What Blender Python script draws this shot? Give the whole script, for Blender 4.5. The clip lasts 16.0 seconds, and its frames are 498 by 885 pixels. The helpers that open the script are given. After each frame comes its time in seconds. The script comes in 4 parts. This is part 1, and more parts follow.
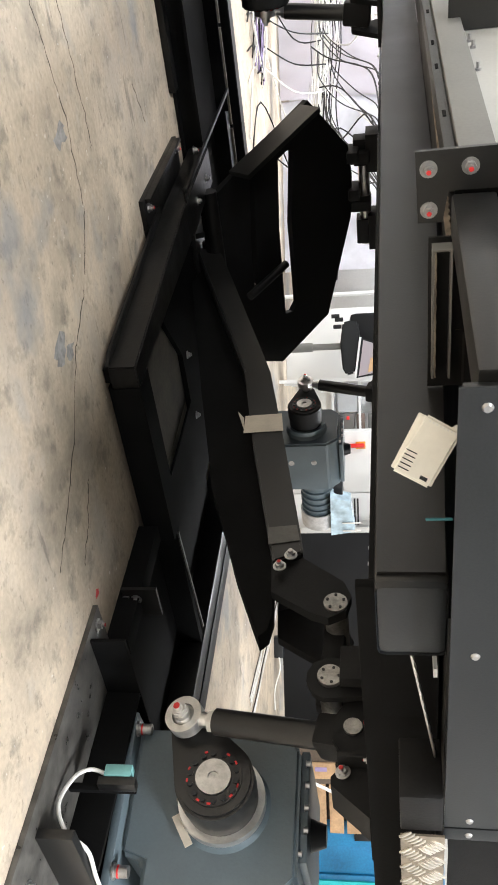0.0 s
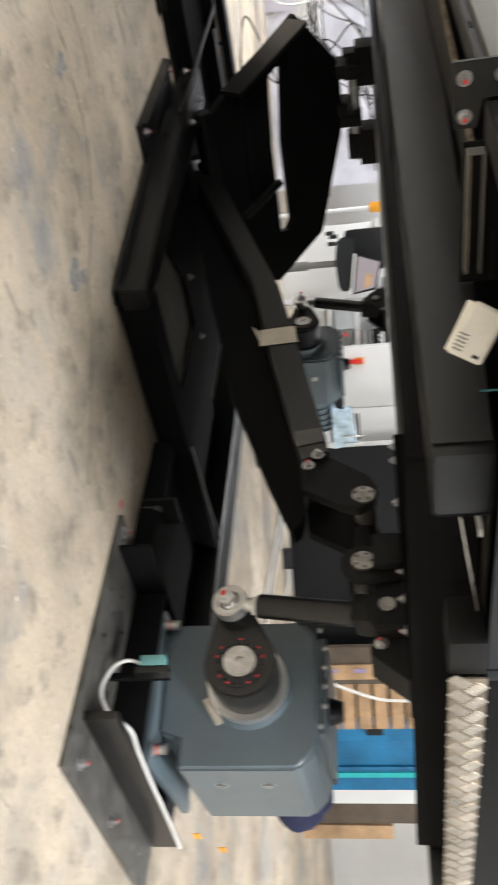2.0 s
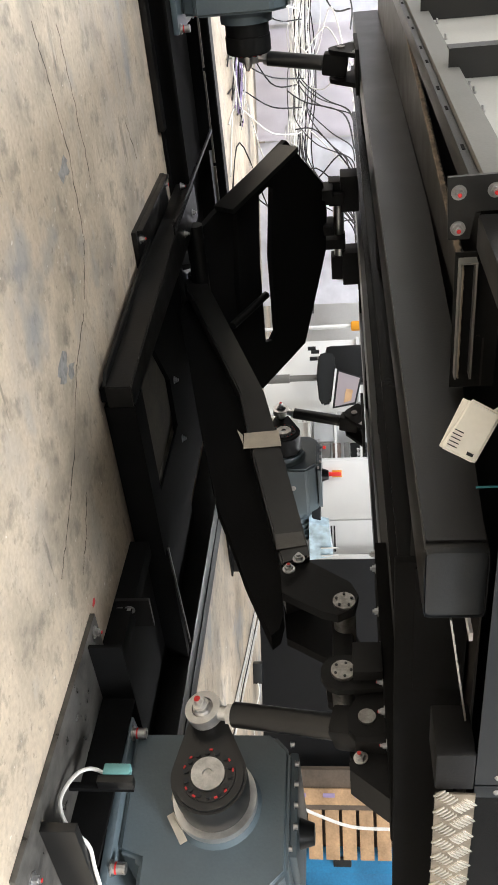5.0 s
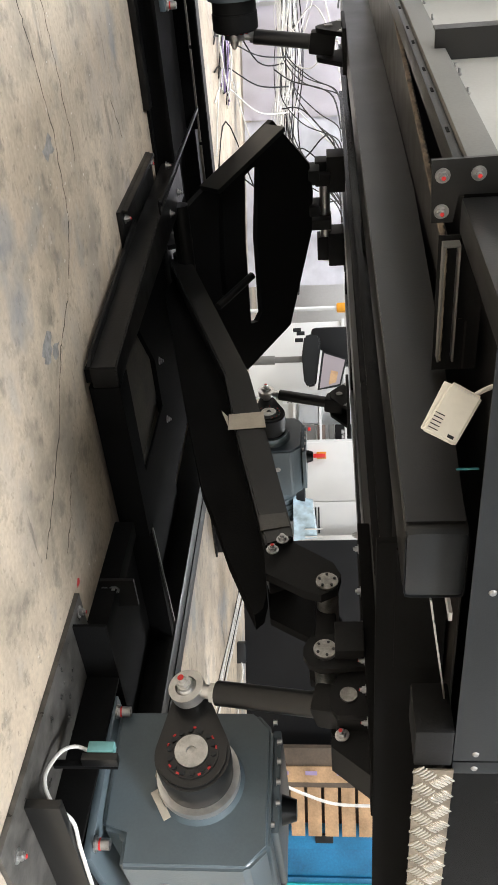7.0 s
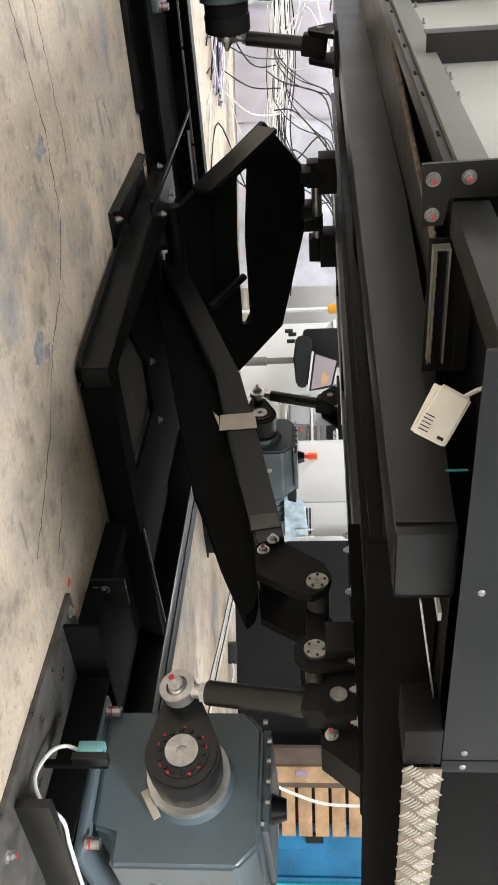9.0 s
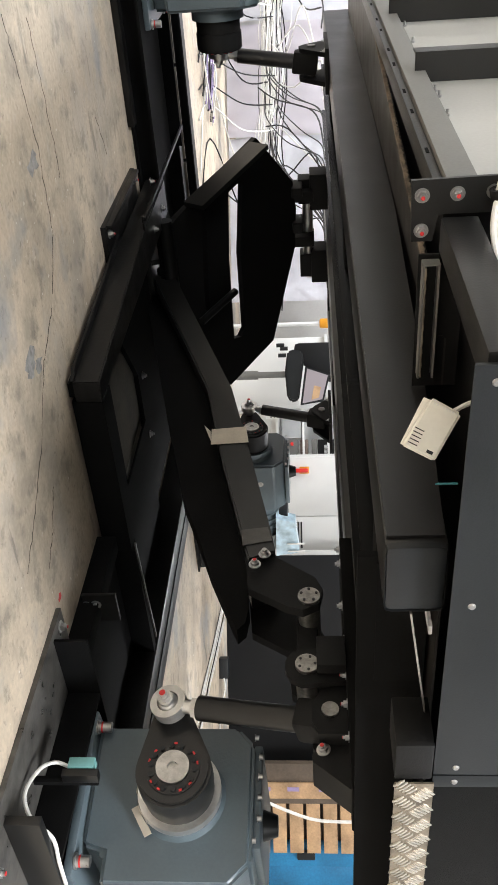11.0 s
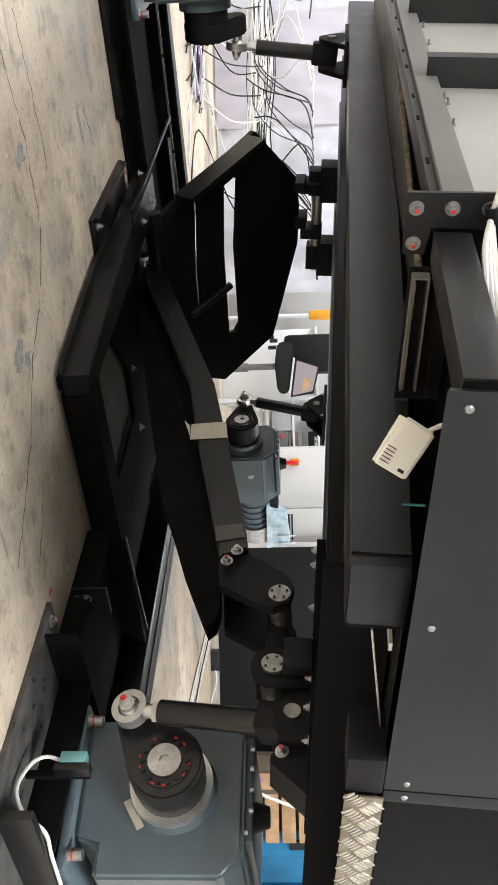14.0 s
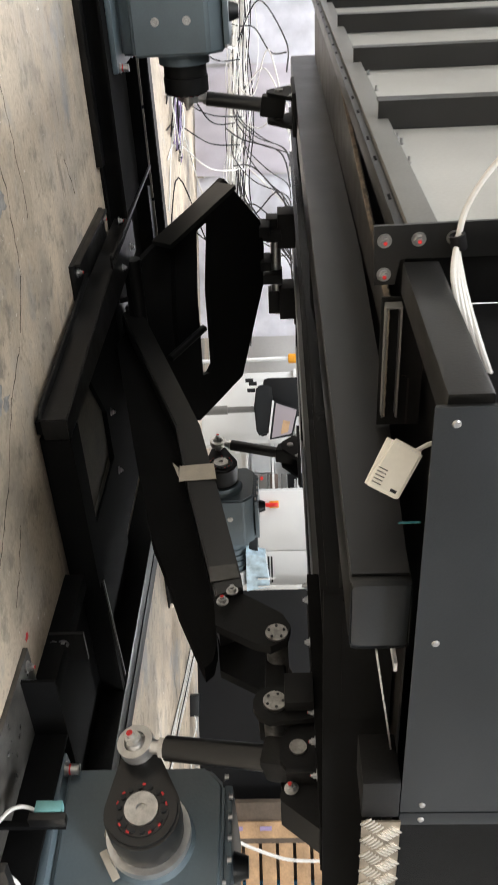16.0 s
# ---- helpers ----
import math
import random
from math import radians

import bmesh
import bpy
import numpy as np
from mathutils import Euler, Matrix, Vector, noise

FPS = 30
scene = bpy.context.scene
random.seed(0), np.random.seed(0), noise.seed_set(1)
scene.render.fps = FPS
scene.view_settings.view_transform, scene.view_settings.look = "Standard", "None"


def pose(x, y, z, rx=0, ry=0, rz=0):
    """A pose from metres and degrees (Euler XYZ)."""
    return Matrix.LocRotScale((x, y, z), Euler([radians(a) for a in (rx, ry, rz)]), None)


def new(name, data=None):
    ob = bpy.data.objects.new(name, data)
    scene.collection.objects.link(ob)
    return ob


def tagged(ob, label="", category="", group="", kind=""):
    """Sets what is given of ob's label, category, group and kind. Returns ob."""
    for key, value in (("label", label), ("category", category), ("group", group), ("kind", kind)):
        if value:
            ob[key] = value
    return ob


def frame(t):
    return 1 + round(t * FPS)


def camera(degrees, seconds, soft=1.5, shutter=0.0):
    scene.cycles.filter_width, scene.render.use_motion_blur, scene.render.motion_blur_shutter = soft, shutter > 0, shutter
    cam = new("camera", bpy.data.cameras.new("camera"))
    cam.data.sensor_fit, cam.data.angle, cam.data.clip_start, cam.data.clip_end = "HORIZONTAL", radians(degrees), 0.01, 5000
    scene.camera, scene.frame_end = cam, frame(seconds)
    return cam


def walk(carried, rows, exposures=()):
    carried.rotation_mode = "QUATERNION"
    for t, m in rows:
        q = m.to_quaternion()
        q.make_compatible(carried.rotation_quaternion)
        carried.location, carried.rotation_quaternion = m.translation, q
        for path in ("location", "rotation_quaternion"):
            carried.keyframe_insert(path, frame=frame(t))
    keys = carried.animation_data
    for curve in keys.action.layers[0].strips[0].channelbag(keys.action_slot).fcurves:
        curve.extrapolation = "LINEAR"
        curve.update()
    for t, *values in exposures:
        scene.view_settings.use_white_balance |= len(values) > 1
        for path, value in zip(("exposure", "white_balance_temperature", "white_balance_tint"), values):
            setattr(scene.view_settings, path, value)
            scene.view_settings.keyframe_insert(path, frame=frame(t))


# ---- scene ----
# Metres; x and y run along the machine's base, z up; the floor is z = 0.
cam = camera(32.42, 16.0, soft=1.6, shutter=0.6)
CAMERA = [
    (0.0, 0.0454, 0.1644, 0.8337, 10.001, -81.339, 41.967),
    (0.1, 0.0356, 0.1612, 0.8334, 10.286, -81.461, 41.659),
    (0.2, 0.0121, 0.1537, 0.8326, 11.239, -81.541, 40.622),
    (0.3, -0.0158, 0.1448, 0.8318, 13.153, -81.398, 38.986),
    (0.4, -0.0393, 0.1373, 0.8310, 15.522, -81.423, 37.629),
    (0.5, -0.0491, 0.1341, 0.8307, 17.403, -81.229, 36.782),
    (0.6, -0.0487, 0.1334, 0.8302, 17.299, -81.298, 38.306),
    (0.7, -0.0479, 0.1316, 0.8289, 12.876, -81.584, 42.843),
    (0.8, -0.0469, 0.1296, 0.8275, 7.448, -81.560, 48.068),
    (0.9, -0.0461, 0.1278, 0.8262, 3.323, -81.096, 51.521),
    (1.0, -0.0457, 0.1271, 0.8257, 0.641, -81.031, 53.355),
    (1.1, -0.0466, 0.1266, 0.8272, 0.787, -80.826, 52.381),
    (1.2, -0.0487, 0.1255, 0.8307, 2.224, -80.543, 50.400),
    (1.3, -0.0511, 0.1242, 0.8349, 3.286, -80.680, 49.090),
    (1.4, -0.0532, 0.1231, 0.8384, 4.586, -80.612, 47.605),
    (1.5, -0.0541, 0.1226, 0.8399, 3.871, -80.803, 47.528),
    (1.6, -0.0513, 0.1118, 0.8378, 5.342, -80.410, 44.667),
    (1.7, -0.0445, 0.0860, 0.8326, 9.643, -79.295, 38.435),
    (1.8, -0.0364, 0.0553, 0.8266, 13.649, -78.678, 32.736),
    (1.9, -0.0296, 0.0295, 0.8214, 18.094, -79.347, 28.172),
    (2.0, -0.0268, 0.0187, 0.8193, 21.503, -80.747, 25.266),
    (2.1, -0.0246, 0.0139, 0.8188, 21.884, -82.750, 24.775),
    (2.2, -0.0194, 0.0026, 0.8176, 20.880, -84.484, 26.737),
    (2.3, -0.0132, -0.0110, 0.8162, 18.909, -85.234, 30.849),
    (2.4, -0.0080, -0.0223, 0.8150, 18.490, -85.314, 33.914),
    (2.5, -0.0058, -0.0271, 0.8145, 19.943, -84.711, 34.280),
    (2.6, -0.0054, -0.0241, 0.8139, 19.818, -84.247, 34.899),
    (2.7, -0.0043, -0.0171, 0.8125, 17.039, -83.519, 37.224),
    (2.8, -0.0031, -0.0086, 0.8108, 14.634, -83.087, 39.514),
    (2.9, -0.0020, -0.0016, 0.8094, 12.640, -82.684, 41.244),
    (3.0, -0.0016, 0.0014, 0.8088, 11.697, -82.422, 41.865),
    (3.5, 0.0040, 0.0077, 0.7988, 14.947, -82.001, 39.213),
    (4.0, 0.0049, 0.0102, 0.7967, 17.416, -82.363, 37.224),
    (6.5, 0.0017, 0.0001, 0.7997, 13.960, -84.021, 39.376),
    (7.0, 0.0000, -0.0000, 0.8000, 14.433, -84.177, 38.697),
    (7.5, -0.0046, -0.0017, 0.8027, 13.403, -84.363, 39.610),
    (8.0, -0.0060, -0.0039, 0.8033, 11.661, -84.569, 41.233),
    (8.5, -0.0059, -0.0049, 0.8014, 11.507, -84.642, 41.224),
    (9.0, -0.0054, -0.0081, 0.8041, 14.427, -84.737, 38.753),
    (9.5, -0.0081, -0.0076, 0.8044, 18.129, -84.959, 35.936),
    (12.0, -0.0063, -0.0095, 0.8031, 15.337, -85.392, 38.659),
    (12.5, -0.0048, -0.0046, 0.8034, 17.200, -85.192, 36.419),
    (13.0, -0.0066, -0.0033, 0.8031, 20.330, -85.272, 33.103),
    (13.5, -0.0091, -0.0032, 0.8055, 22.529, -85.491, 30.838),
    (14.0, -0.0091, -0.0051, 0.8044, 22.620, -85.808, 30.921),
    (14.5, -0.0148, -0.0078, 0.8072, 20.963, -86.134, 32.609),
    (15.0, -0.0194, -0.0124, 0.8089, 19.558, -86.659, 33.851),
    (15.5, -0.0239, -0.0189, 0.8108, 27.584, -86.969, 26.705),
    (16.0, -0.0261, -0.0183, 0.8143, 37.231, -86.888, 19.070),
]

walk(cam, [(t, pose(x, y, z, rx, ry, rz)) for t, x, y, z, rx, ry, rz in CAMERA],
     [(0.0, 0.28), (1.0, 0.05), (2.0, -0.1), (3.0, 0.0), (9.0, 0.0), (14.5, 0.0), (16.0, -0.12)])

# The platform's shift and turn about its middle, row by row.
MIDDLE = Vector((1.92, 3.31, 0.85))
PLATFORM = [
    (0.0, -0.0135, -0.0166, -0.0172, 1.346, -0.534, 0.272),
    (0.5, -0.0194, -0.0167, -0.0156, 0.856, -0.287, 0.428),
    (1.0, -0.0129, -0.0027, 0.0094, 1.168, -0.081, 0.429),
    (1.5, -0.0172, 0.0025, 0.0224, 1.009, -0.184, 0.468),
    (2.0, -0.0058, -0.0025, 0.0052, 0.329, 0.034, 0.114),
    (2.5, -0.0000, -0.0017, 0.0003, -0.030, -0.096, -0.065),
    (3.0, 0.0011, 0.0003, 0.0002, 0.015, 0.052, -0.024),
    (3.5, 0.0007, -0.0001, -0.0003, -0.005, 0.075, -0.014),
    (4.0, 0.0011, -0.0007, 0.0001, -0.023, -0.007, -0.059),
    (6.5, 0.0020, -0.0003, -0.0005, -0.022, 0.148, -0.036),
    (7.0, 0.0000, 0.0000, -0.0000, 0.000, -0.000, 0.000),
    (7.5, -0.0000, -0.0003, -0.0007, -0.045, 0.106, -0.035),
    (8.0, -0.0004, 0.0002, -0.0009, -0.059, 0.020, -0.021),
    (8.5, -0.0010, -0.0009, -0.0008, -0.028, 0.025, -0.014),
    (9.0, 0.0001, -0.0006, 0.0002, -0.028, 0.067, 0.006),
    (9.5, 0.0007, 0.0007, -0.0004, -0.043, -0.052, -0.036),
    (12.0, 0.0005, 0.0000, -0.0006, -0.038, 0.012, -0.016),
    (12.5, 0.0006, -0.0010, 0.0001, -0.030, 0.038, -0.031),
    (13.0, 0.0012, -0.0051, 0.0033, 0.504, 0.439, -0.001),
    (13.5, 0.0041, -0.0186, 0.0162, 1.971, 1.985, 0.085),
    (14.0, 0.0060, -0.0275, 0.0277, 3.164, 3.382, 0.262),
    (14.5, 0.0053, -0.0284, 0.0257, 2.980, 3.862, 0.255),
    (15.0, 0.0049, -0.0205, 0.0178, 2.170, 3.542, 0.179),
    (15.5, 0.0009, -0.0099, 0.0059, 0.809, 2.200, 0.051),
    (16.0, 0.0016, -0.0011, 0.0011, 0.126, 0.352, -0.059),
]

# ---- light ----
world = bpy.data.worlds.new("workshop_air")
world.use_nodes = True
world.node_tree.nodes["Background"].inputs[0].default_value = (0.8, 0.9, 1.0, 1)
world.node_tree.nodes["Background"].inputs[1].default_value = 0.2
scene.world = world
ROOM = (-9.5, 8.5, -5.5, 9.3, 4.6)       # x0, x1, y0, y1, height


def assumed_ceiling_lamp(x, y, sx, sy, watts, colour=(0.927, 0.953, 1.0)):
    data = bpy.data.lights.new("assumed_ceiling_lamp", "AREA")
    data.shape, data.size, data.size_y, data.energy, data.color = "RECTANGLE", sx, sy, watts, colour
    ob = new("assumed_ceiling_lamp", data)
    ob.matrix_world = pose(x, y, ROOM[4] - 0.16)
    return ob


# Unseen ceiling lamps, added; places and watts set to balance the light.
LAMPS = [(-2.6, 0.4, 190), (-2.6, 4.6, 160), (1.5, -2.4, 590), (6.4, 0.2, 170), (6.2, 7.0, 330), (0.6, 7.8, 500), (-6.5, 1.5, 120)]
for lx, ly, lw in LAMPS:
    assumed_ceiling_lamp(lx, ly, 1.3, 1.9, lw)


# ---- materials ----
def material(name, colour, rough=0.5, metal=0.0, spread=0.12, scale=6.0, bump=0.15, grain=140.0, rough_spread=0.12, gloss=0.5):
    m = bpy.data.materials.new(name)
    m.use_nodes = True
    nt = m.node_tree
    b = nt.nodes["Principled BSDF"]
    tc = nt.nodes.new("ShaderNodeTexCoord")
    big = nt.nodes.new("ShaderNodeTexNoise")
    big.inputs["Scale"].default_value, big.inputs["Detail"].default_value = scale, 6
    fine = nt.nodes.new("ShaderNodeTexNoise")
    fine.inputs["Scale"].default_value, fine.inputs["Detail"].default_value = grain, 3
    nt.links.new(tc.outputs["Object"], big.inputs["Vector"])
    nt.links.new(tc.outputs["Object"], fine.inputs["Vector"])
    ramp = nt.nodes.new("ShaderNodeValToRGB")
    lo = [max(0.0, c * (1 - spread)) for c in colour]
    hi = [min(1.0, c * (1 + spread)) for c in colour]
    ramp.color_ramp.elements[0].position, ramp.color_ramp.elements[1].position = 0.3, 0.7
    ramp.color_ramp.elements[0].color, ramp.color_ramp.elements[1].color = (*lo, 1), (*hi, 1)
    mix = nt.nodes.new("ShaderNodeMath")
    mix.operation = "MULTIPLY_ADD"
    mix.inputs[1].default_value = 0.35
    nt.links.new(fine.outputs["Fac"], mix.inputs[0])
    sub = nt.nodes.new("ShaderNodeMath")
    sub.operation, sub.inputs[1].default_value = "SUBTRACT", 0.17
    nt.links.new(big.outputs["Fac"], sub.inputs[0])
    nt.links.new(sub.outputs[0], mix.inputs[2])
    nt.links.new(mix.outputs[0], ramp.inputs["Fac"])
    nt.links.new(ramp.outputs["Color"], b.inputs["Base Color"])
    rr = nt.nodes.new("ShaderNodeMapRange")
    rr.inputs["To Min"].default_value, rr.inputs["To Max"].default_value = max(0.03, rough - rough_spread), min(1.0, rough + rough_spread)
    nt.links.new(big.outputs["Fac"], rr.inputs["Value"])
    nt.links.new(rr.outputs["Result"], b.inputs["Roughness"])
    b.inputs["Metallic"].default_value = metal
    b.inputs["Specular IOR Level"].default_value = gloss
    if bump:
        bp = nt.nodes.new("ShaderNodeBump")
        bp.inputs["Strength"].default_value, bp.inputs["Distance"].default_value = bump, 0.002
        nt.links.new(fine.outputs["Fac"], bp.inputs["Height"])
        nt.links.new(bp.outputs["Normal"], b.inputs["Normal"])
    return m


def concrete():
    m = material("worn_concrete", (0.52, 0.44, 0.335), 0.6, 0, 0.3, 1.1, 0.5, 60)
    nt = m.node_tree
    b = nt.nodes["Principled BSDF"]
    ramp = next(n for n in nt.nodes if n.type == "VALTORGB")
    tc = next(n for n in nt.nodes if n.type == "TEX_COORD")

    def noise_mask(scale, lo, hi, detail=8, stretch=(1, 1, 1), turn=0.0):
        mp = nt.nodes.new("ShaderNodeMapping")
        mp.inputs["Scale"].default_value = stretch
        mp.inputs["Rotation"].default_value = (0, 0, turn)
        n = nt.nodes.new("ShaderNodeTexNoise")
        n.inputs["Scale"].default_value, n.inputs["Detail"].default_value, n.inputs["Roughness"].default_value = scale, detail, 0.65
        r = nt.nodes.new("ShaderNodeMapRange")
        r.inputs["From Min"].default_value, r.inputs["From Max"].default_value = lo, hi
        nt.links.new(tc.outputs["Object"], mp.inputs["Vector"])
        nt.links.new(mp.outputs["Vector"], n.inputs["Vector"])
        nt.links.new(n.outputs["Fac"], r.inputs["Value"])
        return r.outputs["Result"]

    last = ramp.outputs["Color"]
    for mask, colour, amount in ((noise_mask(0.85, 0.44, 0.62, 6), (0.27, 0.205, 0.145), 0.55),
                                 (noise_mask(1.3, 0.5, 0.6, 7, (1, 1.6, 1), 0.5), (0.36, 0.33, 0.29), 0.5),
                                 (noise_mask(2.3, 0.48, 0.66), (0.2, 0.175, 0.14), 0.6),
                                 (noise_mask(9, 0.53, 0.66), (0.17, 0.15, 0.12), 0.65),
                                 (noise_mask(1.6, 0.56, 0.66, 4), (0.22, 0.25, 0.28), 0.55),
                                 (noise_mask(32, 0.6, 0.72, 3), (0.12, 0.1, 0.085), 0.5),
                                 (noise_mask(26, 0.715, 0.74, 2), (0.75, 0.72, 0.66), 0.7),
                                 (noise_mask(1.9, 0.64, 0.68, 9, (0.8, 5, 1), 0.12), (0.1, 0.085, 0.07), 0.55),
                                 (noise_mask(1.1, 0.655, 0.67, 12, (0.7, 9, 1), -0.2), (0.06, 0.05, 0.045), 0.6),
                                 (noise_mask(5.5, 0.6, 0.72, 10), (0.5, 0.46, 0.39), 0.6)):
        mul = nt.nodes.new("ShaderNodeMath")
        mul.operation, mul.inputs[1].default_value, mul.use_clamp = "MULTIPLY", amount, True
        nt.links.new(mask, mul.inputs[0])
        mx = nt.nodes.new("ShaderNodeMix")
        mx.data_type = "RGBA"
        nt.links.new(mul.outputs[0], mx.inputs["Factor"])
        nt.links.new(last, mx.inputs["A"])
        mx.inputs["B"].default_value = (*colour, 1)
        last = mx.outputs["Result"]
    nt.links.new(last, b.inputs["Base Color"])
    return m


BLACK = material("black_satin_paint", (0.0095, 0.0094, 0.0092), 0.34, 0, 0.35, 5, 0.12, 220, 0.1, 0.5)
MATT = material("matt_black_paint", (0.0085, 0.0085, 0.0086), 0.55, 0, 0.3, 7, 0.2, 160, 0.12, 0.2)
RAIL = material("scuffed_black_paint", (0.0057, 0.0055, 0.0053), 0.38, 0, 0.8, 9, 0.25, 90, 0.2, 0.27)
PANEL = material("dark_grey_paint", (0.0145, 0.017, 0.0192), 0.42, 0, 0.25, 3, 0.08, 300, 0.1, 0.25)
GLOSS = material("deep_black_sheet", (0.0045, 0.0046, 0.0048), 0.25, 0, 0.2, 5, 0.03, 200, 0.05, 0.06)
SATIN = material("satin_black_tube", (0.0095, 0.0095, 0.0093), 0.34, 0, 0.3, 6, 0.1, 200, 0.12, 0.5)
CAPGREY = material("dark_plastic_cap", (0.011, 0.0125, 0.014), 0.4, 0, 0.15, 8, 0.1, 200, 0.1, 0.35)
LINING = material("grey_sheet_steel", (0.40, 0.40, 0.38), 0.36, 0.1, 0.1, 3, 0.05, 120)
SILL = material("grey_sill_paint", (0.14, 0.14, 0.133), 0.4, 0, 0.15, 6, 0.08, 160)
# Black paint with the shade on webs and undersides put into its colour.
FLAT = material("shaded_flat_black", (0.0057, 0.0057, 0.0058), 0.8, 0, 0.3, 7, 0.2, 120, 0.08, 0.08)
PLATE = material("oily_black_plate", (0.065, 0.062, 0.056), 0.36, 0, 0.5, 20, 0.6, 34, 0.25, 0.5)
# Deck underside, a much darker brown than the plate's edges.
DECKU = material("dark_plate_underside", (0.016, 0.014, 0.012), 0.45, 0.2, 0.5, 9, 0.2, 60)
NAVY = material("navy_cloth", (0.012, 0.016, 0.06), 0.85, 0, 0.25, 14, 0.5, 60)
GEAR = material("blue_grey_enamel", (0.097, 0.128, 0.146), 0.36, 0, 0.1, 5, 0.25, 120)
STEEL = material("bright_steel", (0.74, 0.73, 0.71), 0.36, 0.9, 0.12, 30, 0.1, 260)
PINM2 = material("turned_steel", (0.5, 0.49, 0.47), 0.4, 0.9, 0.25, 40, 0.15, 200)
PINM = material("oiled_steel", (0.3, 0.29, 0.27), 0.42, 0.9, 0.35, 40, 0.15, 200)
ZINC = material("zinc_plate", (0.42, 0.42, 0.42), 0.33, 0.9, 0.25, 40, 0.1, 260)
RED = material("red_marking_paint", (0.6, 0.03, 0.03), 0.5, 0, 0.2, 60, 0.1)
ALU = material("tread_aluminium", (0.66, 0.63, 0.58), 0.32, 0.85, 0.15, 14, 0.15, 120)
ALUDULL = material("dull_aluminium", (0.26, 0.22, 0.17), 0.42, 0.7, 0.4, 12, 0.2, 90)
WHITE = material("white_plastic", (0.8, 0.78, 0.7), 0.45, 0, 0.05, 9, 0.05)
CABW = material("white_enamel", (0.74, 0.75, 0.75), 0.35, 0, 0.04, 2, 0.04)
SHEETM = material("white_plastic_sheeting", (0.7, 0.7, 0.75), 0.25, 0, 0.22, 1.7, 0.5, 9)
WALLM = material("painted_wall", (0.62, 0.62, 0.6), 0.75, 0, 0.1, 1.2, 0.2, 70)
CEILM = material("ceiling_paint", (0.7, 0.7, 0.68), 0.8, 0, 0.06, 1.5, 0.1)
TAPE = material("masking_tape", (0.55, 0.5, 0.42), 0.6, 0, 0.1, 25, 0.2)
DUCT = material("silver_tape", (0.5, 0.5, 0.5), 0.4, 0.4, 0.2, 30, 0.2)
WORN = material("weathered_brown_edge", (0.17, 0.135, 0.10), 0.6, 0, 0.6, 25, 0.5, 60)
GREYTAPE = material("dull_grey_tape", (0.085, 0.083, 0.078), 0.5, 0, 0.2, 30, 0.2)
TEAL = material("teal_plastic", (0.18, 0.42, 0.42), 0.45, 0, 0.08, 30, 0.05)
CABLEB = material("black_cable", (0.008, 0.008, 0.009), 0.5, 0, 0.2, 30, 0.05, 140, 0.1, 0.25)
CABLEW = material("white_cable", (0.72, 0.71, 0.68), 0.45, 0, 0.06, 30, 0.05)
CABLEP = material("lilac_cable", (0.3, 0.24, 0.42), 0.45, 0, 0.1, 30, 0.05)
WOOD = material("pallet_wood", (0.42, 0.27, 0.15), 0.7, 0, 0.35, 5, 0.3, 60)
WOODD = material("dark_timber", (0.1, 0.075, 0.055), 0.7, 0, 0.3, 5, 0.3, 60)
# Brown for the floor inside the frame, its shade put into the colour.
FLOORSHADE = material("shaded_floor_brown", (0.06, 0.052, 0.038), 0.7, 0, 0.5, 5, 0.3, 60)
TEALD = material("dark_teal_edge", (0.01, 0.11, 0.13), 0.5, 0, 0.1, 8, 0.05)
BLUE = material("blue_enamel", (0.01, 0.155, 0.33), 0.4, 0, 0.35, 3, 0.1, 60)
CYAN = material("cyan_edge", (0.02, 0.42, 0.45), 0.5, 0, 0.1, 8, 0.05)
ORANGE = material("orange_plastic", (0.75, 0.33, 0.02), 0.45, 0, 0.1, 8, 0.05)
REDP = material("red_plastic", (0.65, 0.02, 0.015), 0.4, 0, 0.08, 20, 0.05)
FILM = material("clear_blue_film", (0.45, 0.58, 0.66), 0.15, 0, 0.3, 18, 0.5, 30)
DARKB = material("dark_board", (0.009, 0.0095, 0.0105), 0.6, 0, 0.2, 3, 0.1, 140, 0.1, 0.2)
FROST = material("frosted_grey_panel", (0.42, 0.44, 0.46), 0.4, 0, 0.1, 5, 0.05)
BROWN = material("brown_front_panel", (0.12, 0.085, 0.07), 0.5, 0, 0.3, 9, 0.1)
PINK = material("lilac_panel", (0.62, 0.59, 0.64), 0.35, 0, 0.1, 2, 0.1)
CRACKM = material("crack_dirt", (0.09, 0.075, 0.06), 0.9, 0, 0.3, 20, 0.2, 80, 0.05, 0.2)
BLUESPOT = material("worn_blue_paint", (0.27, 0.265, 0.255), 0.7, 0, 0.4, 30, 0.3, 80)
FLOOR = concrete()
CRACKS = [
    ((0.36, 2.45), (0.53, 2.49), (0.74, 2.53), (0.98, 2.50), (1.16, 2.34)),
    ((0.40, 2.67), (0.59, 2.69), (0.79, 2.70), (0.90, 2.69)),
    ((1.16, 2.34), (1.25, 2.16), (1.42, 1.99), (1.55, 1.79), (1.65, 1.63)),
    ((1.58, 2.0), (1.69, 1.9), (1.77, 1.78)),
    ((0.85, 3.3), (1.06, 3.41)),
]


def glow(name, colour, strength):
    m = bpy.data.materials.new(name)
    m.use_nodes = True
    b = m.node_tree.nodes["Principled BSDF"]
    b.inputs["Base Color"].default_value = (*colour, 1)
    b.inputs["Emission Color"].default_value = (*colour, 1)
    b.inputs["Emission Strength"].default_value = strength
    return m


SCREEN = glow("lit_screen", (0.26, 0.23, 0.25), 0.33)
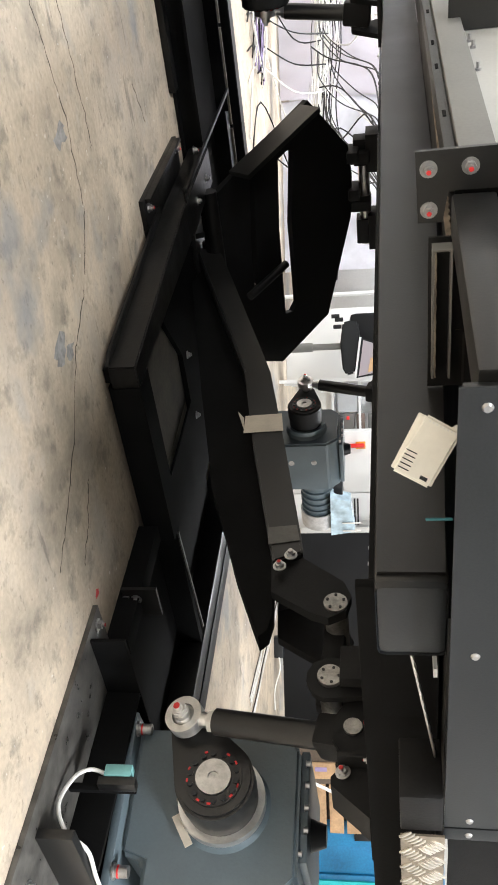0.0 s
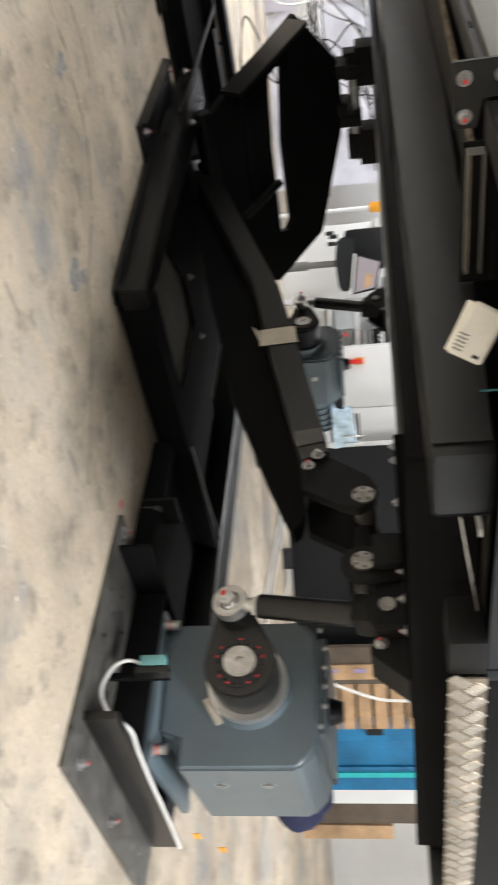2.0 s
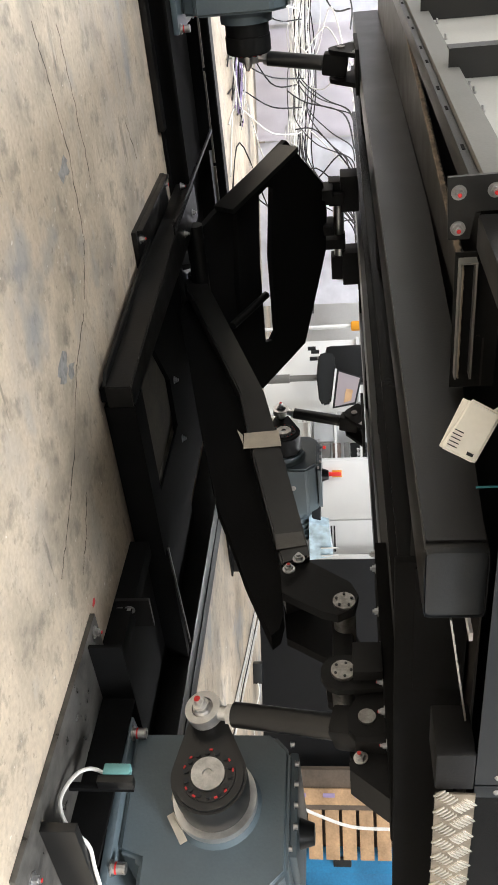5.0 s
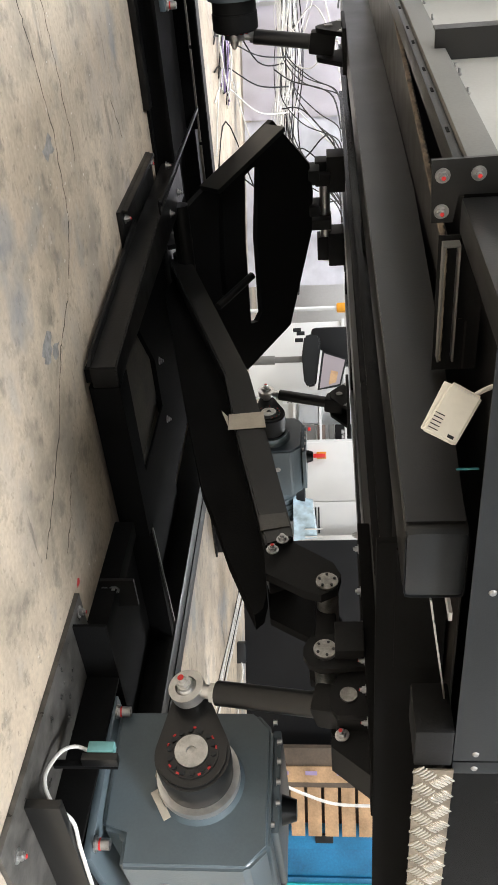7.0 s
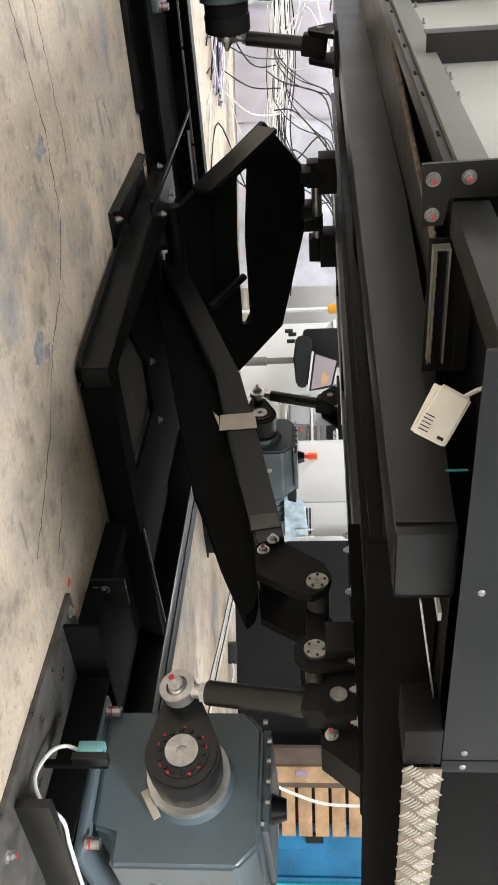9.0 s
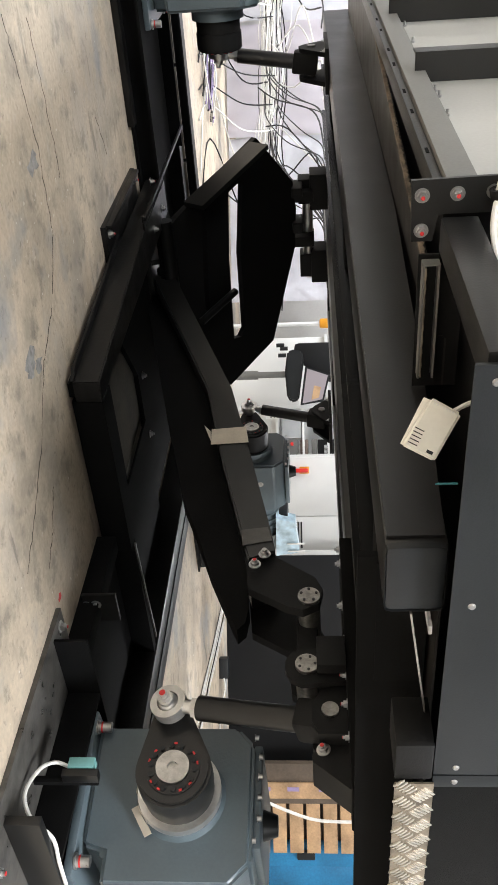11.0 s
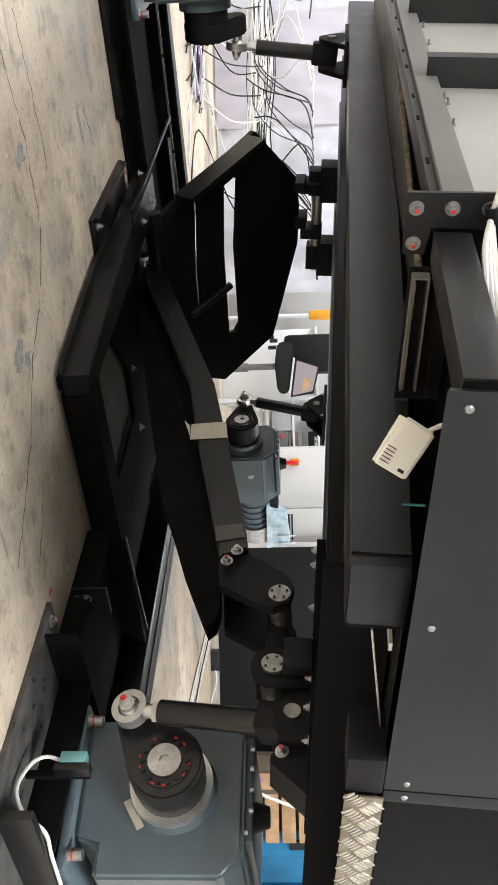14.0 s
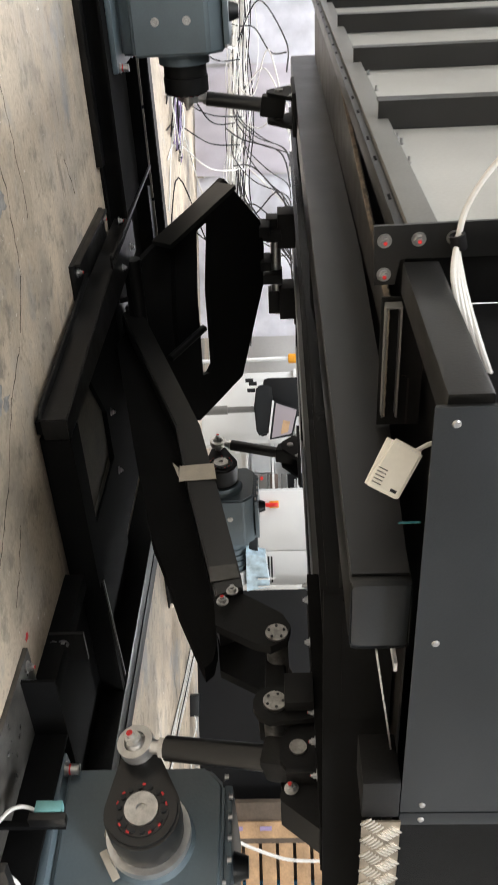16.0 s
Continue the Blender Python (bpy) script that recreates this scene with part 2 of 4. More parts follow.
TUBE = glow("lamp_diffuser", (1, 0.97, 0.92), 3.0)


# ---- builders ----
def box(bm, x0, x1, y0, y1, z0, z1, bevel=0.0, turn=None):
    m = Matrix.Translation(((x0 + x1) / 2, (y0 + y1) / 2, (z0 + z1) / 2)) @ Matrix.Diagonal((abs(x1 - x0), abs(y1 - y0), abs(z1 - z0), 1))
    vs = bmesh.ops.create_cube(bm, size=1, matrix=m)["verts"]
    if bevel:
        es = list({e for v in vs for e in v.link_edges})
        vs = bmesh.ops.bevel(bm, geom=es, offset=bevel, segments=2, profile=0.6, affect="EDGES")["verts"]
    if turn is not None:
        bmesh.ops.transform(bm, matrix=turn, verts=[v for v in vs if v.is_valid])
    return bm


def rod(bm, p, q, r, r2=None, n=20):
    p, q = Vector(p), Vector(q)
    d = q - p
    m = Matrix.Translation((p + q) / 2) @ d.to_track_quat("Z", "Y").to_matrix().to_4x4()
    bmesh.ops.create_cone(bm, cap_ends=True, segments=n, radius1=r, radius2=r if r2 is None else r2, depth=d.length, matrix=m)
    return bm


def ring(bm, p, q, r_out, r_in, n=28):
    """A hollow cylinder from p to q."""
    p, q = Vector(p), Vector(q)
    m = (q - p).to_track_quat("Z", "Y").to_matrix()
    loops = []
    for c, r in ((p, r_out), (q, r_out), (q, r_in), (p, r_in)):
        loops.append([bm.verts.new(c + m @ Vector((r * math.cos(2 * math.pi * i / n), r * math.sin(2 * math.pi * i / n), 0))) for i in range(n)])
    for k in range(4):
        a, b = loops[k], loops[(k + 1) % 4]
        for i in range(n):
            bm.faces.new((a[i], a[(i + 1) % n], b[(i + 1) % n], b[i]))
    return bm


def slab(bm, pts, offset, holes=()):
    """A plate: the outline pts (3D, in one plane), thickened by offset; holes are outlines cut through it."""
    off = Vector(offset)
    edges = []
    for loop in (pts, *holes):
        vs = [bm.verts.new(p) for p in loop]
        edges += [bm.edges.new((vs[i], vs[(i + 1) % len(vs)])) for i in range(len(vs))]
    made = [f for f in bmesh.ops.triangle_fill(bm, use_beauty=True, use_dissolve=True, edges=edges)["geom"] if isinstance(f, bmesh.types.BMFace)]
    out = bmesh.ops.extrude_face_region(bm, geom=made)["geom"]
    bmesh.ops.translate(bm, vec=off, verts=[v for v in out if isinstance(v, bmesh.types.BMVert)])
    return bm


def wire(bm, pts, r, n=6, steps=6):
    """A cable: a smooth round tube through pts."""
    ps = [Vector(p) for p in pts]
    line = []
    for i in range(len(ps) - 1):
        a, b, c, d = ps[max(i - 1, 0)], ps[i], ps[i + 1], ps[min(i + 2, len(ps) - 1)]
        for k in range(steps):
            t = k / steps
            line.append(0.5 * ((2 * b) + (c - a) * t + (2 * a - 5 * b + 4 * c - d) * t * t + (3 * b - a - 3 * c + d) * t ** 3))
    line.append(ps[-1])
    prev = None
    for i, p in enumerate(line):
        d = (line[min(i + 1, len(line) - 1)] - line[max(i - 1, 0)])
        q = d.to_track_quat("Z", "Y") if d.length > 1e-6 else Euler((0, 0, 0)).to_quaternion()
        loop = [bm.verts.new(p + q @ Vector((r * math.cos(2 * math.pi * k / n), r * math.sin(2 * math.pi * k / n), 0))) for k in range(n)]
        if prev:
            shift = min(range(n), key=lambda s: (loop[s].co - prev[0].co).length)
            loop = loop[shift:] + loop[:shift]
            for k in range(n):
                bm.faces.new((prev[k], prev[(k + 1) % n], loop[(k + 1) % n], loop[k]))
        prev = loop
    return bm


def mesh_of(name, bm, mat):
    bmesh.ops.recalc_face_normals(bm, faces=bm.faces)
    me = bpy.data.meshes.new(name)
    bm.to_mesh(me)
    bm.free()
    me.materials.append(mat)
    for p in me.polygons:
        p.use_smooth = len(p.vertices) == 4
    me.set_sharp_from_angle(angle=radians(35))
    return me


def thing(name, at, label, category, group=""):
    ob = new(name)
    ob.empty_display_size = 0.05
    ob.matrix_world = at if isinstance(at, Matrix) else pose(*at)
    ob["base"] = [c for row in ob.matrix_world for c in row]
    return tagged(ob, label, category, group)


def base_of(ob):
    v = list(ob["base"])
    return Matrix([v[0:4], v[4:8], v[8:12], v[12:16]])


def part(name, bm, mat, parent, label="", local=False):
    """One mesh under a thing or a part; bm is in the world's space unless local."""
    root = parent
    while root.parent:
        root = root.parent
    if not local:
        bmesh.ops.transform(bm, matrix=base_of(root).inverted(), verts=bm.verts)
    ob = new(name, mesh_of(name, bm, mat))
    ob.parent = parent
    if label:
        ob["label"] = label
    return ob


def structure(name, bm, mat, label, category):
    return tagged(new(name, mesh_of(name, bm, mat)), label, category, kind="structure")


def B():
    return bmesh.new()


def bolt(parent, p, d, r=0.012, mark=True, name="bolt"):
    """A hex bolt with washer standing out along d, with a dab of red paint."""
    p, d = Vector(p), Vector(d).normalized()
    bm = B()
    rod(bm, p, p + d * r * 0.22, r * 1.5, n=20)
    rod(bm, p + d * r * 0.22, p + d * r * 1.1, r, n=6)
    rod(bm, p + d * r * 1.1, p + d * r * 1.7, r * 0.55, n=12)
    ob = part(name, bm, ZINC, parent)
    if mark:
        bm = B()
        rod(bm, p + d * r * 1.7, p + d * r * 1.85, r * 0.42, n=12)
        part("paint_mark", bm, RED, ob, "red paint dab")
    return ob


def cap_screw(parent, p, d, r=0.015, h=0.03, mark=False):
    p, d = Vector(p), Vector(d).normalized()
    bm = B()
    rod(bm, p, p + d * h * 0.12, r * 1.35, n=18)
    ring(bm, p + d * h * 0.12, p + d * h, r, r * 0.5, 18)
    rod(bm, p + d * h * 0.12, p + d * h * 0.5, r * 0.5, n=6)
    ob = part("bolt", bm, ZINC, parent)
    if mark:
        bm = B()
        ring(bm, p + d * h * 0.3, p + d * h * 0.42, r * 1.03, r * 0.9, 18)
        part("paint_mark", bm, RED, ob, "red paint line")
    return ob


# ---- room ----
VIEW = pose(0, 0, 0, 0, 0, -36.87)      # the shop behind the machine stands square to this


def shop(bm):
    bmesh.ops.transform(bm, matrix=VIEW, verts=bm.verts)
    return bm


def room():
    x0, x1, y0, y1, h = ROOM
    bm = B()
    box(bm, x0 - 0.3, x1 + 0.3, y0 - 0.3, y1 + 0.3, -0.2, 0)
    structure("floor", shop(bm), FLOOR, "worn beige concrete workshop floor with stains and cracks", "floor")
    for name, a in (("wall_north", (x0, x1, y1, y1 + 0.2)), ("wall_south", (x0, x1, y0 - 0.2, y0)),
                    ("wall_east", (x1, x1 + 0.2, y0 - 0.2, y1 + 0.2)), ("wall_west", (x0 - 0.2, x0, y0 - 0.2, y1 + 0.2))):
        structure(name, shop(box(B(), *a, 0, h)), WALLM, "pale painted workshop wall", "wall")
    structure("ceiling", shop(box(B(), x0 - 0.2, x1 + 0.2, y0 - 0.2, y1 + 0.2, h, h + 0.2)), CEILM, "plain white workshop ceiling", "ceiling")
    # A glowing fitting is added above each assumed lamp.
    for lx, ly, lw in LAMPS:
        ob = thing("assumed_ceiling_light", (lx, ly, ROOM[4]), "unseen long white ceiling light fitting, assumed to light the shop", "lamp", "ceiling lights")
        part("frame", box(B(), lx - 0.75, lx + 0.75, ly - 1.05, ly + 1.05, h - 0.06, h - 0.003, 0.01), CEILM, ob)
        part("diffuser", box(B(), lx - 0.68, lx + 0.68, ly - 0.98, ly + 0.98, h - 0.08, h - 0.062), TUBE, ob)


room()


def floor_marks():
    """Cracks and paint specks in the concrete."""
    rng = random.Random(12)
    lines = CRACKS
    for line in lines:
        pts = []
        for (xa, ya), (xb, yb) in zip(line, line[1:]):
            for k in range(10):
                t = k / 10
                pts.append(Vector((xa + (xb - xa) * t + rng.gauss(0, 0.004), ya + (yb - ya) * t + rng.gauss(0, 0.004), 0)))
        bm = B()
        prev = None
        for i in range(len(pts) - 1):
            d = (pts[i + 1] - pts[i]).normalized()
            sd = Vector((-d.y, d.x, 0)) * (0.0016 + 0.0022 * rng.random())
            row = [bm.verts.new(pts[i] - sd + Vector((0, 0, 0.0004))), bm.verts.new(pts[i] + sd + Vector((0, 0, 0.0004)))]
            if prev:
                bm.faces.new((prev[0], prev[1], row[1], row[0]))
            prev = row
        structure("floor_crack", bm, CRACKM, "fine dark crack in the concrete floor", "crack")
    spots = [(1.19, 2.06, 0.035, BLUESPOT), (1.23, 2.12, 0.02, BLUESPOT), (1.892, 1.826, 0.012, RED), (0.75, 2.45, 0.03, BLUESPOT)]
    for k in range(16):
        spots.append((0.86 + rng.gauss(0, 0.10), 2.34 + rng.gauss(0, 0.10), 0.002 + 0.004 * rng.random(), TAPE))
    for x, y, r, mt in spots:
        bm = B()
        n = 14
        bm.faces.new([bm.verts.new((x + r * (0.5 + rng.random()) * math.cos(2 * math.pi * i / n), y + 1.5 * r * (0.5 + rng.random()) * math.sin(2 * math.pi * i / n), 0.0006)) for i in range(n)])
        structure("paint_speck", bm, mt, "worn paint speck on the concrete floor", "paint speck")


floor_marks()


# ---- base frame on the floor ----
def ibeam(parent, name, p, q, wide=0.1, high=0.0995, z0=0.0, mat=None):
    """A rolled steel beam from p to q (x, y), standing on z0."""
    p, q = Vector((*p, 0)), Vector((*q, 0))
    d = q - p
    ln, ang = d.length, math.atan2(d.y, d.x)
    bm = B()
    h, t, u = wide / 2, 0.006, high - 0.012
    slab(bm, [(0, *v) for v in ((-h, 0), (h, 0), (h, 0.012), (t, 0.012), (t, u), (h, u), (h, high), (-h, high), (-h, u), (-t, u), (-t, 0.012), (-h, 0.012))], (ln, 0, 0))
    bmesh.ops.transform(bm, matrix=Matrix.Translation((p.x, p.y, z0)) @ Matrix.Rotation(ang, 4, "Z"), verts=bm.verts)
    return part(name, bm, mat or RAIL, parent)


def tube_rail(parent, name, x0, x1, y0, y1, z0, z1, mat=None):
    return part(name, box(B(), x0, x1, y0, y1, z0, z1, 0.006), mat or RAIL, parent)


def base_frame():
    ob = thing("base_frame", (1.9, 3.0, 0), "welded black steel base frame bolted to the floor", "machine base")
    # nose: box rails with a foot flange
    bm = B()
    slab(bm, [(1.398, 2.283, 0.03), (1.318, 3.25, 0.03), (1.312, 3.95, 0.03), (1.475, 3.95, 0.03), (1.475, 2.283, 0.03)], (0, 0, 0.088))
    es = [e for e in bm.edges if len(e.link_faces) == 2 and e.calc_face_angle(0) > 1.0]
    bmesh.ops.bevel(bm, geom=es, offset=0.004, segments=2, affect="EDGES")
    part("rail", bm, RAIL, ob)
    part("packer", box(B(), 1.425, 1.475, 2.32, 3.95, 0.0, 0.0295), FLAT, ob)
    bm = B()
    slab(bm, [(1.366, 2.325, 0.024), (1.394, 2.287, 0.024), (1.318, 3.236, 0.024), (1.290, 3.236, 0.024)], (0, 0, 0.011))
    part("flange", bm, RAIL, ob)
    bm = B()
    slab(bm, [(1.476, *v) for v in ((2.283, 0.028), (2.40, 0.028), (2.40, 0.04), (2.296, 0.04), (2.296, 0.107), (2.40, 0.107), (2.40, 0.118), (2.283, 0.118))], (0.65, 0, 0))
    part("rail", bm, FLAT, ob)
    part("packer", box(B(), 1.50, 2.10, 2.33, 2.38, 0.0, 0.0275), FLAT, ob)
    part("brace", box(B(), 1.262, 1.278, 3.33, 4.66, 0.12, 0.131, 0.002), RAIL, ob)
    part("tab", box(B(), 1.262, 1.33, 3.34, 3.37, 0.112, 0.1195, 0.002), RAIL, ob)
    # black sheets that fill the gaps inside the frame
    bm = B()
    slab(bm, [(1.477, 2.95, 0.001), (1.62, 2.98, 0.001), (1.93, 3.2, 0.001), (2.618, 3.2, 0.001), (2.618, 4.66, 0.001), (1.477, 4.66, 0.001)], (0, 0, 0.024))
    part("fill_sheet", bm, FLAT, ob)
    part("fill_sheet", box(B(), -0.5, 1.37, 4.045, 4.66, 0.05, 0.06), FLAT, ob)
    part("skirt_sheet", box(B(), -0.5, 1.37, 4.64, 4.66, 0.06, 0.12), FLAT, ob)
    tube_rail(ob, "rail", 2.73, 2.83, 1.9, 4.66, 0.0, 0.125)
    tube_rail(ob, "rail", 2.87, 2.97, 1.9, 4.66, 0.0, 0.120, MATT)
    part("flange", box(B(), 2.971, 3.10, 1.9, 4.66, 0.0, 0.014, 0.002), MATT, ob)
    part("fill_sheet", box(B(), 2.16, 2.729, 1.78, 3.19, 0.02, 0.03), FLAT, ob)
    part("rail", box(B(), 2.13, 2.729, 2.32, 2.36, 0.031, 0.118, 0.003), FLAT, ob)
    # Paler strip laid on to draw the beam's light top edge.
    bm = B()
    slab(bm, [(2.13, 2.322, 0.119), (2.70, 2.372, 0.119), (2.70, 2.384, 0.119), (2.13, 2.334, 0.119)], (0, 0, 0.005))
    part("edge_strip", bm, PLATE, ob)
    # wing that carries one drive to the left
    for y in (3.99, 4.72):
        ibeam(ob, "rail", (-0.5, y), (1.375, y), mat=FLAT)
    # Added sheet: its dark brown stands for shade on the floor here.
    part("floor_shade", box(B(), 1.477, 2.155, 2.402, 3.19, 0.0005, 0.006), FLOORSHADE, ob, "dark brown sheet standing in for shaded floor")
    part("foot_plate", box(B(), -0.5, 1.05, 3.87, 3.935, 0.0, 0.03, 0.004), RAIL, ob)
    ibeam(ob, "rail", (-0.8, 5.12), (2.6, 5.12), 0.12, 0.12, 0.0, MATT)
    part("fill_sheet", box(B(), -0.8, 2.6, 4.775, 5.055, 0.04, 0.05), FLAT, ob)
    # Pale segments laid on the rail to draw the light its edge catches.
    for k in range(6):
        part("edge_strip", box(B(), -0.5 + 0.5 * k, -0.02 + 0.5 * k, 4.772, 4.782, 0.08, 0.112), ALUDULL, ob)
    ibeam(ob, "rail", (1.375, 4.72), (2.62, 4.72))
    # wing at the far corner
    for y in (4.13, 4.74):
        ibeam(ob, "rail", (2.72, y), (4.0, y))
    # wing of the nearest drive: floor plate, two rails, end rail
    part("floor_plate", box(B(), 1.885, 2.75, 0.955, 1.775, 0.0, 0.016, 0.002), PLATE, ob)
    part("web", box(B(), 2.135, 2.15, 1.135, 1.655, 0.0165, 0.118, 0.002), FLAT, ob)
    ibeam(ob, "rail", (2.37, 1.14), (2.37, 1.6), 0.11, 0.083, 0.0165, MATT)
    ibeam(ob, "rail", (2.60, 1.14), (2.60, 1.6), 0.11, 0.083, 0.0165, MATT)
    # upright end rail on the floor plate
    part("end_rail", box(B(), 1.935, 2.75, 1.105, 1.131, 0.0165, 0.108, 0.003), BLACK, ob)
    part("end_plate", box(B(), 2.02, 2.14, 1.955, 1.967, 0.016, 0.13), BLACK, ob)
    part("rail", box(B(), 2.05, 2.12, 1.78, 2.28, 0.0, 0.07, 0.004), FLAT, ob)
    part("cross_bar", box(B(), 1.905, 2.31, 1.657, 1.669, 0.0165, 0.118, 0.002), FLAT, ob)
    # hinge blocks of the two arms
    part("hinge_block", box(B(), 1.50, 2.25, 3.70, 3.92, 0.0255, 0.05, 0.006), BLACK, ob)
    for x in (1.50, 1.62, 2.12):
        bm = B()
        slab(bm, [(x, 3.72, 0.05), (x, 3.92, 0.05), (x, 3.86, 0.16), (x, 3.76, 0.16)], (0.025, 0, 0))
        part("hinge_lug", bm, BLACK, ob)
    # foot with hold-down bolts
    bm = B()
    box(bm, 1.20, 1.345, 3.08, 3.78, 0.0, 0.02, 0.003)
    box(bm, 1.20, 1.215, 3.10, 3.76, 0.02, 0.042, 0.002)
    part("foot_plate", bm, RAIL, ob)
    for p in ((1.245, 3.13, 0.02), (1.235, 3.72, 0.02), (1.30, 3.878, 0.066), (1.925, 1.735, 0.016), (1.985, 1.012, 0.016), (2.30, 1.0, 0.016), (2.08, 1.995, 0.07)):
        bolt(ob, p, (0, 0, 1), 0.013)
    for p in ((2.28, 3.247, 0.025), (1.98, 3.28, 0.025), (1.40, 3.80, 0.118), (1.40, 3.55, 0.118)):
        bolt(ob, p, (0, 0, 1), 0.012, False)
    bolt(ob, (2.06, 1.953, 0.06), (0, -1, 0), 0.012)
    bolt(ob, (2.06, 1.953, 0.028), (0, -1, 0), 0.010)
    for y in (1.45, 1.60):
        bolt(ob, (2.30 + (y - 1.45) * 0.35, 1.80, 0.03), (0, 0, 1), 0.008, False)
    return ob


BASE = base_frame()


# ---- drives: gearbox, crank, motor ----
R_CRANK = 0.161


def crank_mesh(s):
    """The crank in its hub's space: x out of the gearbox is -s, the throw along +y."""
    bm = B()
    n = 28
    pts = []
    rh, rt = 0.104, 0.05
    ang = math.acos((rh - rt) / R_CRANK)
    for i in range(n + 1):
        a = ang + (2 * math.pi - 2 * ang) * i / n
        pts.append((0.0, rh * math.cos(a), rh * math.sin(a)))
    for i in range(9):
        a = -ang + 2 * ang * i / 8
        pts.append((0.0, R_CRANK + rt * math.cos(a), rt * math.sin(a)))
    slab(bm, pts, (s * 0.085, 0, 0))
    es = [e for e in bm.edges if e.is_boundary is False and len(e.link_faces) == 2 and e.calc_face_angle(0) > 1.0]
    bmesh.ops.bevel(bm, geom=es, offset=0.008, segments=2, affect="EDGES")
    rod(bm, (s * 0.08, 0, 0), (s * 0.135, 0, 0), 0.100, n=36)
    return bm


def drive(hx, hy, hz, s, label, taped=False, deep=0.37):
    """A geared motor. Its crank's face is at hx and looks along -s x."""
    X = lambda a: hx + s * a
    ob = thing("gear_drive", (hx, hy, 0), label, "gearbox", "drives of the platform")

    def bx(x0, x1, y0, y1, z0, z1, bevel=0.012):
        a, b = sorted((X(x0), X(x1)))
        return box(B(), a, b, hy + y0, hy + y1, z0, z1, bevel)

    z0 = 0.10
    # housing: body with a stepped foot and a cut corner
    bm = B()
    out = [(-0.24, 0.19), (-0.24, 0.54), (-0.18, 0.60), (0.16, 0.60), (0.212, 0.55), (0.212, 0.126), (-0.135, 0.126), (-0.155, 0.19)] if taped else [(-0.165, 0.19), (-0.165, 0.53), (-0.10, 0.60), (0.16, 0.60), (0.212, 0.55), (0.212, 0.126), (-0.09, 0.126), (-0.10, 0.19)]
    slab(bm, [(X(0.186), hy + y, z) for y, z in out], (s * deep, 0, 0))
    es = [e for e in bm.edges if len(e.link_faces) == 2 and e.calc_face_angle(0) > 0.4]
    bmesh.ops.bevel(bm, geom=es, offset=0.012, segments=3, affect="EDGES")
    part("housing", bm, GEAR, ob)
    part("foot", bx(0.138, 0.17 + deep, -0.235, 0.24, z0, 0.125, 0.006), GEAR, ob)
    part("top_cover", bx(0.22, 0.15 + deep, -0.13, 0.17, 0.597, 0.622, 0.006), GEAR, ob)
    # bolted cover on the upper edge
    for k in range(6):
        y = hy + 0.19 - 0.06 * k
        cap_screw(ob, (X(0.21), y, 0.612 if 0 < k < 5 else 0.598), (0, 0, 1), 0.008, 0.012)
    bm = B()
    rod(bm, (X(0.34), hy - 0.02, 0.62), (X(0.34), hy - 0.02, 0.665), 0.045, 0.03, 20)
    part("breather", bm, CAPGREY, ob)
    for y, z in ((-0.20, 0.149), (0.205, 0.149)):
        cap_screw(ob, (X(0.155), hy + y * 0.95, 0.1255), (0, 0, 1), 0.016, 0.042, True)
    for z in (0.30, 0.44):
        cap_screw(ob, (X(0.33), hy - (0.24 if taped else 0.165), z), (0, -1, 0), 0.014, 0.006)
    # output flange
    bm = B()
    rod(bm, (X(0.186), hy, hz), (X(0.15), hy, hz), 0.128, 0.112, 40)
    part("output_flange", bm, GEAR, ob)
    bm = B()
    ring(bm, (X(0.165), hy, hz), (X(0.134), hy, hz), 0.1185, 0.08, 40)
    part("seal_ring", bm, STEEL if taped else GEAR, ob, "turned steel seal ring")
    if taped:
        bands = [(-1.0, 0.03), (-1.55, 0.03), (-2.2, 0.045), (-0.55, 0.025)]
        for k, (a, wd) in enumerate(bands):
            m = Matrix.Translation((X(0.143), hy, hz)) @ Matrix.Rotation(a, 4, "X")
            part("tape_strip", box(B(), -0.014, 0.014, 0.119, 0.1205, -wd / 2, wd / 2, 0, m), TAPE, ob, "strip of masking tape")
        m = Matrix.Translation((X(0.178), hy - 0.075, hz - 0.105)) @ Matrix.Rotation(-0.55, 4, "X")
        part("tape_strip", box(B(), -0.006, -0.003, -0.045, 0.045, -0.011, 0.011, 0, m), TAPE, ob, "strip of masking tape")
    # motor
    m0 = 0.186 + deep
    bm = B()
    rod(bm, (X(m0), hy + 0.02, 0.43), (X(m0 + 0.08), hy + 0.02, 0.43), 0.125, 0.105, 28)
    rod(bm, (X(m0 + 0.08), hy + 0.02, 0.43), (X(m0 + 0.43), hy + 0.02, 0.43), 0.098, n=28)
    part("motor", bm, GEAR, ob)
    for k in range(6):
        bm = B()
        ring(bm, (X(m0 + 0.11 + 0.05 * k), hy + 0.02, 0.43), (X(m0 + 0.12 + 0.05 * k), hy + 0.02, 0.43), 0.112, 0.09, 28)
        part("cooling_fin", bm, GEAR, ob)
    part("terminal_box", bx(m0 + 0.12, m0 + 0.28, -0.06, 0.10, 0.53, 0.60, 0.01), CAPGREY, ob)
    # crank, a moving part of its drive
    crank = part("crank", crank_mesh(s), BLACK if taped else MATT, ob, "satin black crank arm", local=True)
    bm = B()
    ring(bm, (0.002 * s, 0, 0), (-0.012 * s, 0, 0), 0.046, 0.014, 36)
    rod(bm, (0.002 * s, 0, 0), (-0.004 * s, 0, 0), 0.016, n=16)
    part("hub_disc", bm, PINM2, crank, "bright machined hub disc", local=True)
    bm = B()
    ring(bm, (0.001 * s, 0, 0), (-0.005 * s, 0, 0), 0.074, 0.048, 36)
